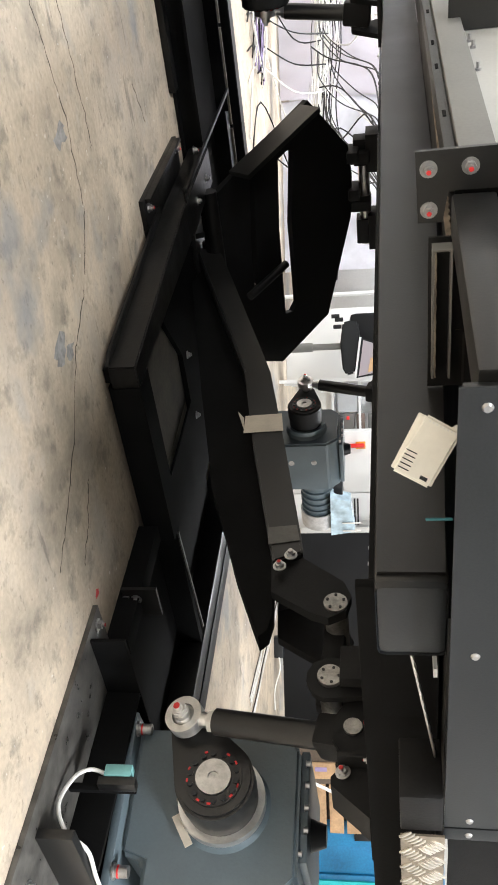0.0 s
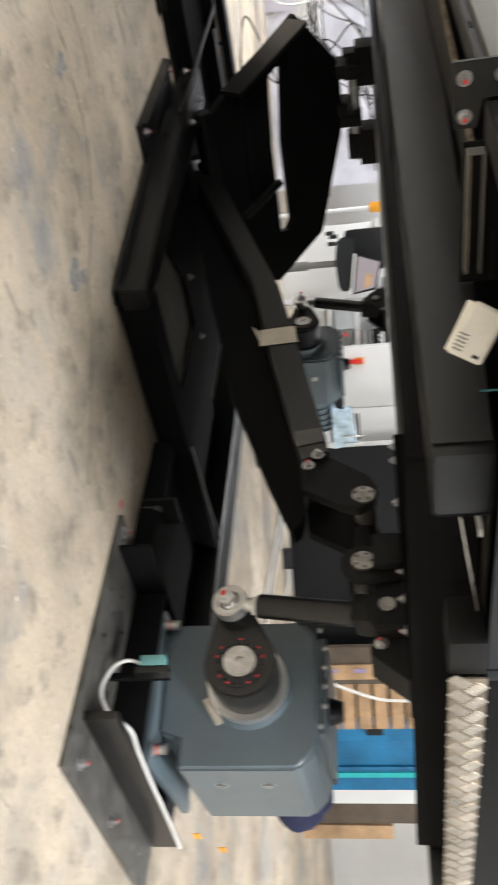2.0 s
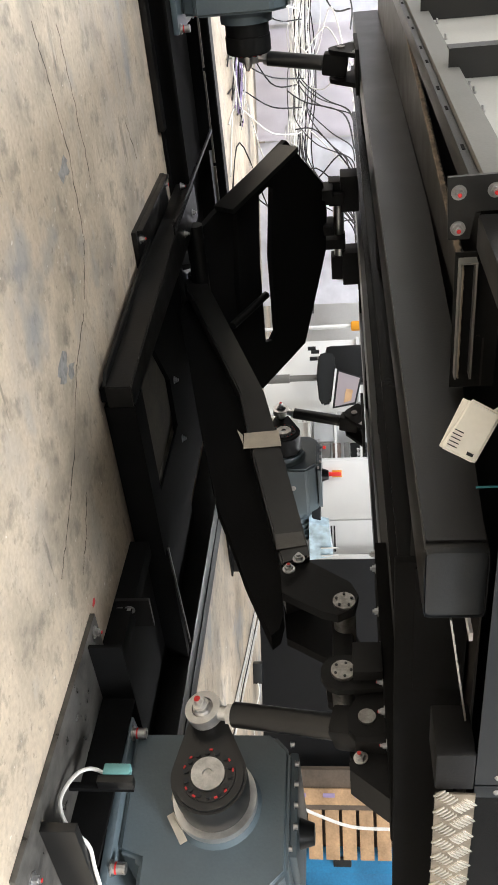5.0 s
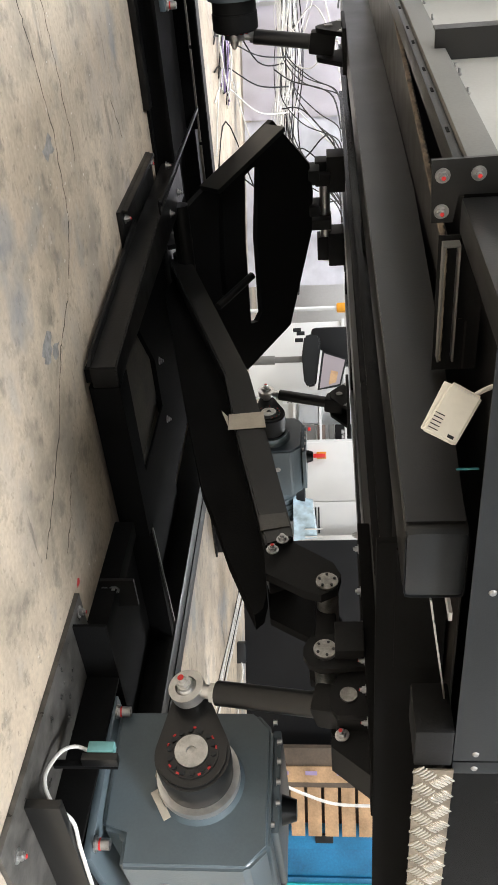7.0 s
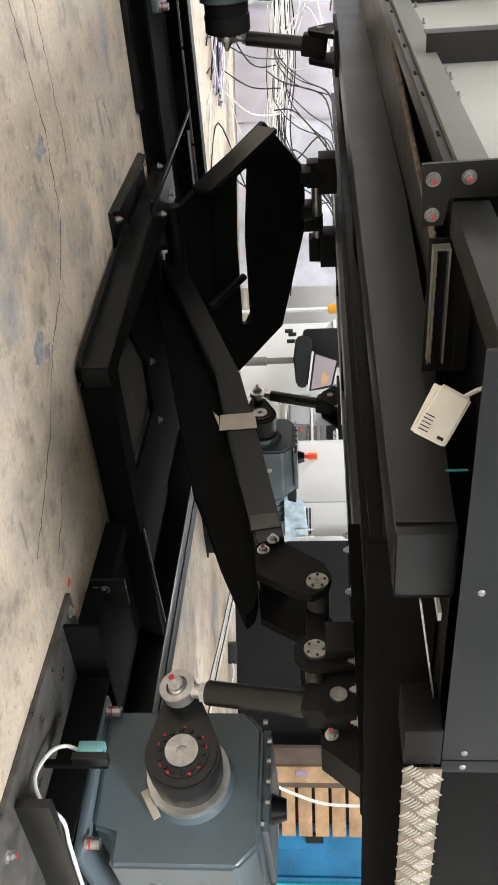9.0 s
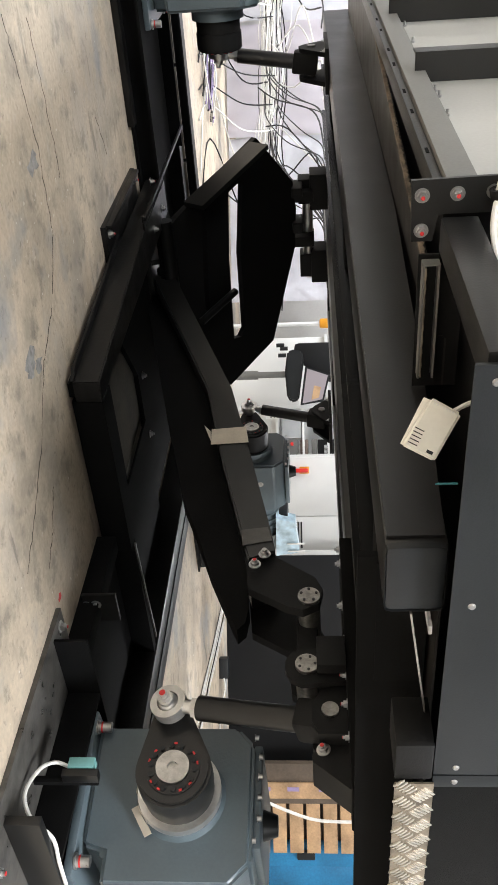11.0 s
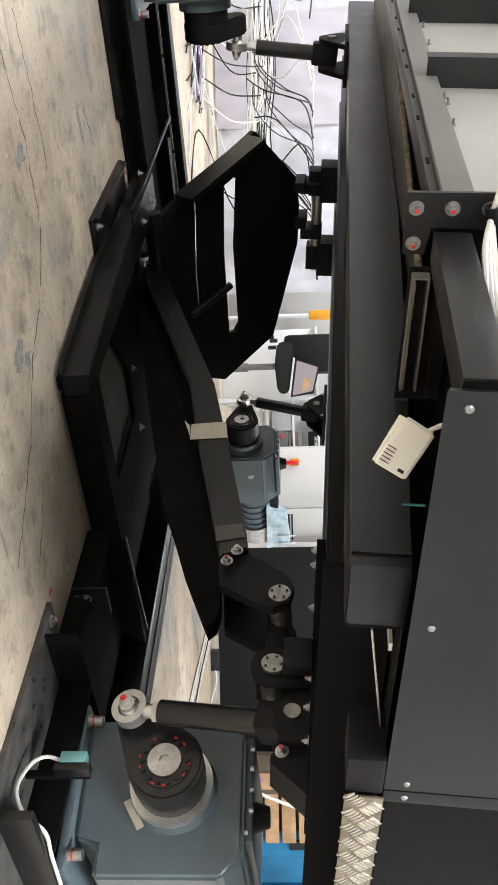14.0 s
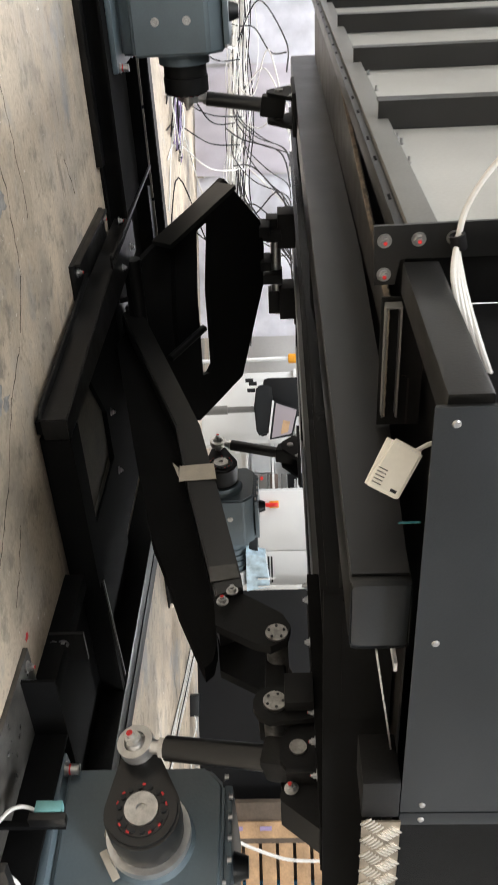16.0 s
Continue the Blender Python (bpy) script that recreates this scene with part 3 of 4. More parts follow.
    part("clamp_ring", bm, BLACK, crank, local=True)
    for k in range(14):
        a = 2 * math.pi * k / 14
        bm = B()
        rod(bm, (-0.004 * s, 0.061 * math.cos(a), 0.061 * math.sin(a)), (-0.011 * s, 0.061 * math.cos(a), 0.061 * math.sin(a)), 0.0075, n=10)
        o = part("clamp_screw", bm, CAPGREY, crank, local=True)
        if k % 3 != 1:
            bm = B()
            e = a + 0.16
            box(bm, -0.0085, -0.0055, -0.0025, 0.0025, -0.0045, 0.0045, 0, Matrix.Translation((0 if s > 0 else 0.014, 0.068 * math.cos(e), 0.068 * math.sin(e))) @ Matrix.Rotation(e, 4, "X"))
            part("paint_mark", bm, RED, crank, "red paint mark", local=True)
    return ob, crank


TURNS = {"near": 9.0, "left": 0.0, "far": 0.0}
HUBS = {"near": (2.05, 1.34, 0.395, 1), "left": (0.83, 4.28, 0.40, -1), "far": (3.10, 4.45, 0.395, 1)}
PINS = {"near": (1.90, 1.374, 0.822), "left": (0.94, 4.407, 0.824), "far": (3.065, 4.475, 0.842)}
DRIVES = {}
for key, (hx, hy, hz, s) in HUBS.items():
    DRIVES[key] = drive(hx, hy, hz, s, "blue-grey gearbox with black crank, bolted on the base frame", key == "near", 0.5 if key == "near" else 0.37)
    DRIVES[key][0].matrix_world = pose(hx, hy, 0, 0, 0, TURNS[key])


def connecting_rod(key):
    hx, hy, hz, s = HUBS[key]
    tip, pin = rest_tip(key), Vector(PINS[key])
    ln = (pin - tip).length
    m = along(tip, pin, TURNS[key])
    ob = thing("connecting_rod", m, "black push rod with a bright steel rod end", "push rod", "push rods of the platform")
    loc = True
    bm = B()
    ring(bm, (-s * 0.020, 0, 0), (s * 0.016, 0, 0), 0.051, 0.031, 40)
    rod(bm, (0, 0, 0.047), (0, 0, 0.082), 0.02, n=20)
    part("rod_end", bm, STEEL, ob, "bright steel rod end", local=loc)
    bm = B()
    rod(bm, (0, 0, 0.074), (0, 0, 0.094), 0.03, n=6)
    part("lock_nut", bm, STEEL, ob, local=loc)
    bm = B()
    bmesh.ops.create_uvsphere(bm, u_segments=20, v_segments=12, radius=0.032)
    part("ball", bm, STEEL, ob, local=loc)
    bm = B()
    rod(bm, (s * 0.05, 0, 0), (-s * 0.036, 0, 0), 0.022, n=20)
    rod(bm, (-s * 0.034, 0, 0), (-s * 0.05, 0, 0), 0.0185, n=6)
    rod(bm, (-s * 0.05, 0, 0), (-s * 0.064, 0, 0), 0.011, n=14)
    nut = part("pivot_bolt", bm, STEEL, ob, local=loc)
    bm = B()
    rod(bm, (-s * 0.0642, 0, 0), (-s * 0.0652, 0, 0), 0.009, n=14)
    part("paint_mark", bm, RED, nut, "red paint dab", local=loc)
    bm = B()
    rod(bm, (0, 0, 0.092), (0, 0, ln - 0.09), 0.0345, n=28)
    part("shaft", bm, BLACK, ob, local=loc)
    bm = B()
    box(bm, -0.05, 0.05, -0.042, 0.042, ln - 0.09, ln + 0.03, 0.014)
    part("head", bm, MATT, ob, local=loc)
    return ob


def along(p, q, turn=0.0):
    """A pose at p with z towards q and x kept near the crank's axis."""
    z = (q - p).normalized()
    ax = Vector((math.cos(radians(turn)), math.sin(radians(turn)), 0))
    x = (ax - z * z.dot(ax)).normalized()
    y = z.cross(x)
    m = Matrix((x, y, z)).transposed().to_4x4()
    m.translation = p
    return m


def tip_at(key, angle):
    hx, hy, hz, s = HUBS[key]
    local = Vector((-s * 0.05, R_CRANK * math.cos(angle), hz + R_CRANK * math.sin(angle)))
    return pose(hx, hy, 0, 0, 0, TURNS[key]) @ local


def rest_tip(key):
    return tip_at(key, radians(-7))


RODS = {key: connecting_rod(key) for key in HUBS}


# ---- the moving platform ----
PLAT = thing("motion_platform", tuple(MIDDLE), "black steel motion platform of box beams with a cabin floor", "motion platform")


def lug(x0, x1, outline, mat=MATT):
    bm = B()
    slab(bm, [(x0, y, z) for y, z in outline], (x1 - x0, 0, 0))
    return part("lug", bm, mat, PLAT)


def tread(x0, x1, y, z0, z1):
    """A strip of five-bar tread plate standing in the plane y, its bars in two slants."""
    bm = B()
    box(bm, x0, x1, y, y + 0.004, z0, z1)
    # Duller tone than the bars: dark reflection between them is put into colour.
    strip = part("tread_strip", bm, ALUDULL, PLAT, "bright aluminium tread plate")
    bm = B()
    step, k = 0.052, 0
    nx = int((x1 - x0) / step) + 1
    for i in range(nx):
        for j in range(2):
            cx, cz = x0 + step * (i + 0.5 * j) + 0.01, z0 + (z1 - z0) * (0.27 + 0.46 * j)
            if cx > x1 - 0.02:
                continue
            lean = 0.75 if j == 0 else -0.75
            for b in range(5):
                off = (b - 2) * 0.0085
                px, pz = cx + off * math.cos(lean), cz + off * math.sin(lean)
                m = Matrix.Translation((px, y - 0.0005, pz)) @ Matrix.Rotation(-(lean + math.pi / 2), 4, "Y") @ Matrix.Diagonal((0.0175, 0.0036, 0.0034, 1))
                bmesh.ops.create_icosphere(bm, subdivisions=1, radius=1, matrix=m)
    tagged(part("tread_relief", bm, ALU, strip), kind="stuff")


def wavy_edge(name, p, q, up, mat, thick=0.005):
    """The cut edge of tread plate from p to q: a thin strip that swells at every bar."""
    p, q, up = Vector(p), Vector(q), Vector(up)
    n = max(4, int((q - p).length / 0.013))
    bm = B()
    side = (q - p).normalized().cross(up).normalized() * 0.006
    prev = None
    for i in range(n + 1):
        c = p.lerp(q, i / n)
        h = thick * (1.0 + (0.55 if i % 2 else 0.0))
        loop = [bm.verts.new(c - side), bm.verts.new(c + side), bm.verts.new(c + side + up * h), bm.verts.new(c - side + up * h)]
        if prev:
            for k in range(4):
                bm.faces.new((prev[k], prev[(k + 1) % 4], loop[(k + 1) % 4], loop[k]))
        prev = loop
    return part(name, bm, mat, PLAT)


def platform():
    ob = PLAT
    # long box beams
    for x in (0.915, 2.78):
        part("beam", box(B(), x, x + 0.13, 0.985, 5.6, 0.905, 1.005, 0.008), BLACK, ob)
    bm = B()
    slab(bm, [(0.909, 1.0, 0.909), (0.909, 1.0, 1.0), (0.909, 1.5, 1.022), (0.909, 2.4, 1.045), (0.909, 5.6, 1.05), (0.909, 5.6, 0.909)], (0.0055, 0, 0))
    part("side_plate", bm, BLACK, ob)
    # Black plate added behind the channel to keep its inside dark.
    part("backing", box(B(), 0.63, 0.905, 1.43, 1.434, 0.992, 1.075), MATT, ob)
    part("end_cap", box(B(), 0.910, 1.050, 0.972, 0.984, 0.906, 1.003, 0.012), CAPGREY, ob, "dark grey plastic end cap")
    part("beam", box(B(), 1.80, 1.96, 1.12, 5.4, 0.885, 1.0, 0.006), BLACK, ob)
    # cross beams and sub-frame flats, in deeper blacks that hold the underside's shade
    for y in (1.12, 2.55, 4.2, 5.4):
        part("cross_beam", box(B(), 1.046, 2.78, y, y + 0.1, 0.906, 1.0, 0.006), FLAT, ob)
    for x in (1.16, 1.42):
        part("flat", box(B(), x, x + 0.014, 1.22, 5.4, 0.885, 1.0, 0.003), GLOSS, ob)
    part("front_plate", box(B(), 1.05, 2.7, 1.10, 1.118, 0.87, 1.0, 0.003), FLAT, ob)
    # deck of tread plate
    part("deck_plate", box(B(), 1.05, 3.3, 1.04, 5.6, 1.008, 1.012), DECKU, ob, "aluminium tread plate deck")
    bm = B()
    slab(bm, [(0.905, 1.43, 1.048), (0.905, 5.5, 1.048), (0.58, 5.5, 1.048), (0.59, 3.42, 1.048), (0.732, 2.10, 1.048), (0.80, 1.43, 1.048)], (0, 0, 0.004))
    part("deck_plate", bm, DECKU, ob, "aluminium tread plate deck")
    wavy_edge("deck_edge", (1.08, 1.0, 0.952), (1.415, 1.0, 0.999), (0, 0, 1), ALU, 0.0025)
    part("deck_lip", box(B(), 1.06, 1.38, 1.094, 1.099, 0.905, 1.0), FLAT, ob)
    wavy_edge("side_edge", (0.80, 1.43, 1.036), (0.59, 3.42, 1.036), (0, 0, 1), WORN, 0.008)
    wavy_edge("side_edge", (0.59, 3.42, 1.036), (0.58, 5.5, 1.036), (0, 0, 1), WORN, 0.008)
    part("tab", box(B(), 1.115, 1.135, 0.998, 1.06, 0.986, 0.992), CABW, ob, "small white tab")
    part("edge_trim", box(B(), 0.778, 0.780, 0.964, 0.967, 0.972, 1.004), TEALD, ob, "cyan edge strip")
    tread(1.447, 2.75, 0.914, 0.932, 1.004)
    part("block", box(B(), 1.343, 1.445, 0.922, 1.03, 0.932, 1.001, 0.004), MATT, ob)
    # mount plate below with the clevis of the nearest rod
    part("mount_plate", box(B(), 1.79, 1.97, 1.12, 1.966, 0.866, 0.902, 0.003), FLAT, ob)
    for y in (1.27, 1.366, 1.458, 1.515, 1.574, 1.702, 1.873, 1.935):
        m = y < 1.48
        bolt(ob, (1.81, y, 0.866), (0, 0, -1), 0.0095, m)
    for x0, x1 in ((1.845, 1.865), (1.955, 1.975)):
        lug(x0, x1, [(1.46, 0.866), (1.44, 0.80), (1.40, 0.775), (1.34, 0.775), (1.30, 0.80), (1.28, 0.866)])
    for y in (1.462, 1.27):
        part("gusset", box(B(), 1.80, 1.97, y, y + 0.014, 0.79, 0.866, 0.002), MATT, ob)
    bm = B()
    slab(bm, [(1.845, 1.28, 0.805), (1.845, 1.245, 0.775), (1.845, 1.225, 0.776), (1.845, 1.15, 0.866), (1.845, 1.28, 0.866)], (0.1, 0, 0))
    part("gusset", bm, MATT, ob)
    bolt(ob, (1.843, 1.256, 0.803), (-1, 0, -0.2), 0.012)
    bm = B()
    rod(bm, (1.838, 1.374, 0.822), (1.98, 1.374, 0.822), 0.0225, n=24)
    part("pin", bm, PINM, ob, "steel pivot pin")
    # shackle joint of the long arm
    part("joint_block", box(B(), 1.768, 1.80, 1.455, 1.555, 0.79, 0.866, 0.003), MATT, ob)
    lug(1.812, 1.83, [(1.55, 0.866), (1.548, 0.75), (1.535, 0.722), (1.505, 0.706), (1.475, 0.706), (1.445, 0.722), (1.43, 0.75), (1.44, 0.866)])
    lug(1.93, 1.96, [(1.60, 0.866), (1.59, 0.75), (1.54, 0.715), (1.49, 0.72), (1.465, 0.76), (1.47, 0.866)])
    bm = B()
    rod(bm, (1.80, 1.49, 0.764), (1.96, 1.49, 0.764), 0.031, n=28)
    part("pin", bm, PINM, ob, "steel pivot pin")
    for a in range(5):
        t = 2 * math.pi * a / 5 + 0.4
        bm = B()
        rod(bm, (1.801, 1.49 + 0.022 * math.cos(t), 0.764 + 0.022 * math.sin(t)), (1.798, 1.49 + 0.022 * math.cos(t), 0.764 + 0.022 * math.sin(t)), 0.004, n=8)
        part("screw", bm, BLACK, ob)
    part("shackle", box(B(), 1.835, 1.925, 1.47, 1.74, 0.735, 0.795, 0.02), MATT, ob)
    # brackets of the two other rods
    for key in ("left", "far"):
        px, py, pz = PINS[key]
        for dx in (-0.075, 0.055):
            lug(px + dx, px + dx + 0.02, [(py + 0.16, 0.905), (py + 0.13, 0.885), (py + 0.045, pz - 0.045), (py + 0.02, pz - 0.06), (py - 0.03, pz - 0.055), (py - 0.06, pz - 0.03), (py - 0.15, 0.88), (py - 0.17, 0.905)])
        part("mount_plate", box(B(), px - 0.1, px + 0.1, py - 0.20, py + 0.19, 0.886, 0.904, 0.003), MATT, ob)
        bm = B()
        rod(bm, (px - 0.082, py, pz), (px + 0.082, py, pz), 0.02, n=20)
        part("pin", bm, PINM, ob, "steel pivot pin")
        for y in (py - 0.12, py + 0.11):
            bolt(ob, (px - 0.07, y, 0.886), (0, 0, -1), 0.012, False)
    # far joint of the wide arm
    for x0 in (1.56, 2.0):
        part("joint_block", box(B(), x0, x0 + 0.2, 4.64, 4.78, 0.80, 0.90, 0.006), MATT, ob)
        part("joint_block", box(B(), x0 + 0.03, x0 + 0.17, 4.66, 4.76, 0.735, 0.80, 0.006), MATT, ob)
    bm = B()
    rod(bm, (1.60, 4.70, 0.785), (2.18, 4.70, 0.785), 0.03, n=24)
    part("joint_shaft", bm, STEEL, ob, "steel joint shaft")
    part("joint_yoke", box(B(), 1.64, 1.70, 4.60, 4.74, 0.70, 0.82, 0.01), MATT, ob)
    part("joint_yoke", box(B(), 1.90, 1.96, 4.60, 4.74, 0.70, 0.82, 0.01), MATT, ob)
    # cabin: skirt in front, bracket and tube at the side
    part("skirt", box(B(), 0.56, 1.437, 0.927, 0.931, 1.003, 1.75, 0.001), PANEL, ob, "dark grey sheet skirt")
    part("skirt_flange", box(B(), 1.4395, 1.475, 0.926, 0.931, 1.003, 1.75, 0.001), PANEL, ob)
    part("skirt", box(B(), 1.477, 3.2, 0.955, 0.96, 1.014, 1.75), GLOSS, ob, "black sheet skirt")
    for p in ((0.992, 0.927, 1.036), (1.415, 0.927, 1.043), (1.458, 0.926, 1.043), (0.585, 0.927, 1.033), (1.006, 0.927, 1.3), (1.415, 0.927, 1.3)):
        bm = B()
        rod(bm, p, (p[0], p[1] - 0.003, p[2]), 0.0065, 0.0045, 14)
        part("screw", bm, ZINC, ob)
    bm = B()
    slab(bm, [(0.492, 1.417, 0.972), (0.60, 1.417, 0.976), (0.60, 1.417, 1.012), (0.552, 1.417, 1.02), (0.552, 1.417, 1.20), (0.488, 1.417, 1.20)], (0, 0.008, 0))
    part("bracket", bm, SATIN, ob)
    for x, z in ((0.518, 0.991), (0.517, 1.05), (0.58, 0.992), (0.516, 1.11)):
        bolt(ob, (x, 1.417, z), (0, -1, 0), 0.0085)
    part("tube", box(B(), 0.556, 0.62, 0.955, 1.416, 1.024, 1.088, 0.006), SATIN, ob)
    part("tube", box(B(), 0.57, 0.90, 0.935, 0.954, 1.008, 1.10, 0.003), BLACK, ob)
    # Black panels added so that the cabin's dark inside shows in the gaps.
    part("void_panel", box(B(), 0.635, 0.64, 0.96, 1.40, 1.095, 1.9), FLAT, ob, "black panel standing in for the dark cabin interior")
    part("void_panel", box(B(), 0.556, 0.645, 1.4262, 1.4295, 1.03, 1.9), FLAT, ob)
    # end of a folded channel beside the bracket
    bm = B()
    for z0, z1 in ((0.997, 1.0005), (1.024, 1.0275)):
        box(bm, 0.640, 0.87, 1.40, 1.425, z0, z1)
    box(bm, 0.637, 0.640, 1.40, 1.425, 0.997, 1.0275)
    part("channel_edge", bm, SILL, ob)
    wavy_edge("deck_edge", (0.642, 1.402, 1.001), (0.865, 1.402, 1.001), (0, 0, 1), ALUDULL, 0.002)
    # side of the cabin: slotted angle, posts and lining
    part("sill", box(B(), 0.50, 0.56, 1.43, 5.5, 1.034, 1.088, 0.003), SILL, ob)
    part("slotted_angle", box(B(), 0.512, 0.56, 1.43, 5.5, 1.016, 1.033, 0.001), BLACK, ob)
    for k in range(16):
        y = 1.62 + 0.22 * k + 0.05 * (k % 2)
        part("slot", box(B(), 0.5105, 0.5118, y, y + 0.03, 1.021, 1.027), FLAT, ob)
    part("lining", box(B(), 0.528, 0.533, 1.43, 5.5, 1.0885, 1.9), LINING, ob, "grey sheet steel cabin lining")
    for y in (2.21, 2.97, 3.74, 4.5):
        part("rib", box(B(), 0.458, 0.527, y, y + 0.008, 1.062, 1.9), BLACK, ob)
        part("rib_flange", box(B(), 0.458, 0.463, y + 0.0085, y + 0.05, 1.062, 1.9), BLACK, ob)
    for x, y, z in ((0.53, 1.913, 1.10), (0.52, 2.355, 1.097), (0.53, 2.12, 1.10), (0.53, 2.07, 1.103), (0.52, 2.62, 1.10), (0.52, 2.85, 1.10), (0.52, 3.1, 1.10)):
        bm = B()
        rod(bm, (x - 0.002, y, z), (x - 0.018, y, z), 0.003, n=8)
        rod(bm, (x - 0.002, y, z), (x - 0.007, y, z), 0.006, n=6)
        part("screw", bm, ZINC, ob)
    part("cabin_floor", box(B(), 0.61, 3.2, 0.97, 5.5, 1.09, 1.10), MATT, ob)
    part("cabin_wall", box(B(), 0.535, 0.55, 1.43, 5.5, 1.09, 1.9), BLACK, ob)


platform()


# ---- arms that guide the platform ----
def long_arm():
    ob = thing("guide_arm", (1.8, 3.80, 0.09), "long bent black steel guide arm with a band of masking tape", "guide arm")
    upper = [(3.81, 0.130), (2.741, 0.488), (2.325, 0.578), (1.896, 0.667), (1.835, 0.676)]
    lower = [(1.80, 0.597), (1.858, 0.582), (2.33, 0.474), (2.739, 0.394), (3.785, 0.032)]
    bm = B()
    slab(bm, [(1.72, y, z) for y, z in upper + lower], (0.07, 0, 0))
    es = [e for e in bm.edges if len(e.link_faces) == 2 and e.calc_face_angle(0) > 1.2]
    bmesh.ops.bevel(bm, geom=es, offset=0.006, segments=2, affect="EDGES")
    part("side_member", bm, BLACK, ob).data.set_sharp_from_angle(angle=radians(5))
    bm = B()
    web = [(3.75, 0.06), (2.75, 0.40), (1.90, 0.58), (1.69, 0.60), (1.63, 0.592), (1.605, 0.57), (1.66, 0.547), (1.84, 0.475), (2.02, 0.415), (2.18, 0.356), (2.75, 0.22), (3.6, 0.03)]
    slab(bm, [(1.80, y, z) for y, z in web], (0.06, 0, 0))
    part("web", bm, FLAT, ob)
    bm = B()
    slab(bm, [(1.865, y, z) for y, z in upper + lower], (0.06, 0, 0))
    part("side_member", bm, BLACK, ob).data.set_sharp_from_angle(angle=radians(5))
    # fork at the end, bolted on
    for x in (1.742, 1.93):
        bm = B()
        slab(bm, [(x, y, z) for y, z in ((1.85, 0.585), (1.84, 0.668), (1.75, 0.79), (1.70, 0.812), (1.65, 0.80), (1.625, 0.755), (1.64, 0.71), (1.71, 0.60))], (0.03, 0, 0))
        part("fork", bm, MATT, ob)
    bm = B()
    rod(bm, (1.735, 1.673, 0.772), (1.97, 1.673, 0.772), 0.031, n=28)
    part("pin", bm, PINM, ob, "steel pivot pin with small screws")
    for a in range(5):
        t = 2 * math.pi * a / 5
        bm = B()
        rod(bm, (1.734, 1.673 + 0.022 * math.cos(t), 0.772 + 0.022 * math.sin(t)), (1.731, 1.673 + 0.022 * math.cos(t), 0.772 + 0.022 * math.sin(t)), 0.004, n=8)
        part("screw", bm, BLACK, ob)
    for y, z in ((1.819, 0.645), (1.777, 0.618)):
        bolt(ob, (1.716, y, z), (-1, 0, 0), 0.012, z < 0.63)
    bm = B()
    slab(bm, [(1.718, 1.928, 0.571), (1.718, 1.939, 0.651), (1.718, 1.878, 0.665), (1.718, 1.860, 0.578)], (-0.0015, 0, 0))
    part("tape_band", bm, GREYTAPE, ob, "dull grey tape at the clamp")
    bm = B()
    slab(bm, [(1.7175, 2.462, 0.435), (1.7175, 2.474, 0.556), (1.7175, 2.380, 0.570), (1.7175, 2.370, 0.440)], (-0.0015, 0, 0))
    band = part("tape_band", bm, TAPE, ob, "band of masking tape")
    bm = B()
    slab(bm, [(1.716, 2.45, 0.432), (1.716, 2.39, 0.438), (1.712, 2.48, 0.408)], (-0.001, 0, 0))
    part("tape_end", bm, TAPE, band)
    bm = B()
    rod(bm, (1.70, 3.80, 0.09), (2.05, 3.80, 0.09), 0.035, n=20)
    part("hinge_tube", bm, BLACK, ob)
    return ob


SLOPE = Vector((0, 0.9, 0.62)).normalized()
HINGE2 = Vector((1.7, 3.75, 0.13))


def wide_arm():
    """A broad plate arm that leans back from its hinge to the far joint."""
    ob = thing("guide_arm", tuple(HINGE2), "broad black steel guide arm with long cut-outs", "guide arm")

    def on(x, y):
        s = (y - HINGE2.y) / SLOPE.y
        return tuple(Vector((x, HINGE2.y, HINGE2.z)) + SLOPE * s)

    normal = Vector((0, -SLOPE.z, SLOPE.y)) * -0.03
    outline = [on(*p) for p in ((1.50, 3.72), (1.44, 3.86), (1.262, 4.345), (1.575, 4.59), (1.735, 4.61), (1.955, 4.59), (2.436, 4.389), (2.523, 4.05), (2.40, 3.87), (2.05, 3.72))]
    slot1 = [on(*p) for p in ((1.46, 4.14), (1.44, 4.20), (1.46, 4.235), (1.80, 4.19), (2.24, 4.185), (2.275, 4.15), (2.26, 4.10), (1.80, 4.11))]
    slot2 = [on(*p) for p in ((1.43, 3.975), (1.44, 4.0), (1.84, 3.965), (2.02, 3.96), (2.0, 3.93), (1.84, 3.935))]
    bm = B()
    slab(bm, outline, normal, (slot1, slot2))
    part("plate", bm, MATT, ob)
    # raised edge members
    n = normal.normalized()
    for k, (p, q, w, mat) in enumerate((((1.41, 3.87), (1.275, 4.30), 0.115, BLACK),)):
        a, b = Vector(on(*p)), Vector(on(*q))
        d = (b - a).normalized()
        side = d.cross(n).normalized() * (0.012)
        bm = B()
        slab(bm, [a - side, a + side, b + side, b - side], n * (-w))
        part("edge_member", bm, mat, ob)
    bm = B()
    a, b = Vector(on(2.02, 3.87)), Vector(on(1.97, 4.105))
    rod(bm, a - n * 0.03, b - n * 0.03, 0.02, n=12)
    part("stay", bm, SATIN, ob)
    bm = B()
    rod(bm, (1.44, HINGE2.y, HINGE2.z), (2.06, HINGE2.y, HINGE2.z), 0.035, n=20)
    part("hinge_tube", bm, BLACK, ob)
    for x, y in ((1.475, 3.80), (1.505, 3.815), (1.62, 3.79)):
        p = Vector(on(x, y)) - n * 0.002
        bolt(ob, p + n * 0.032, n, 0.012, False)
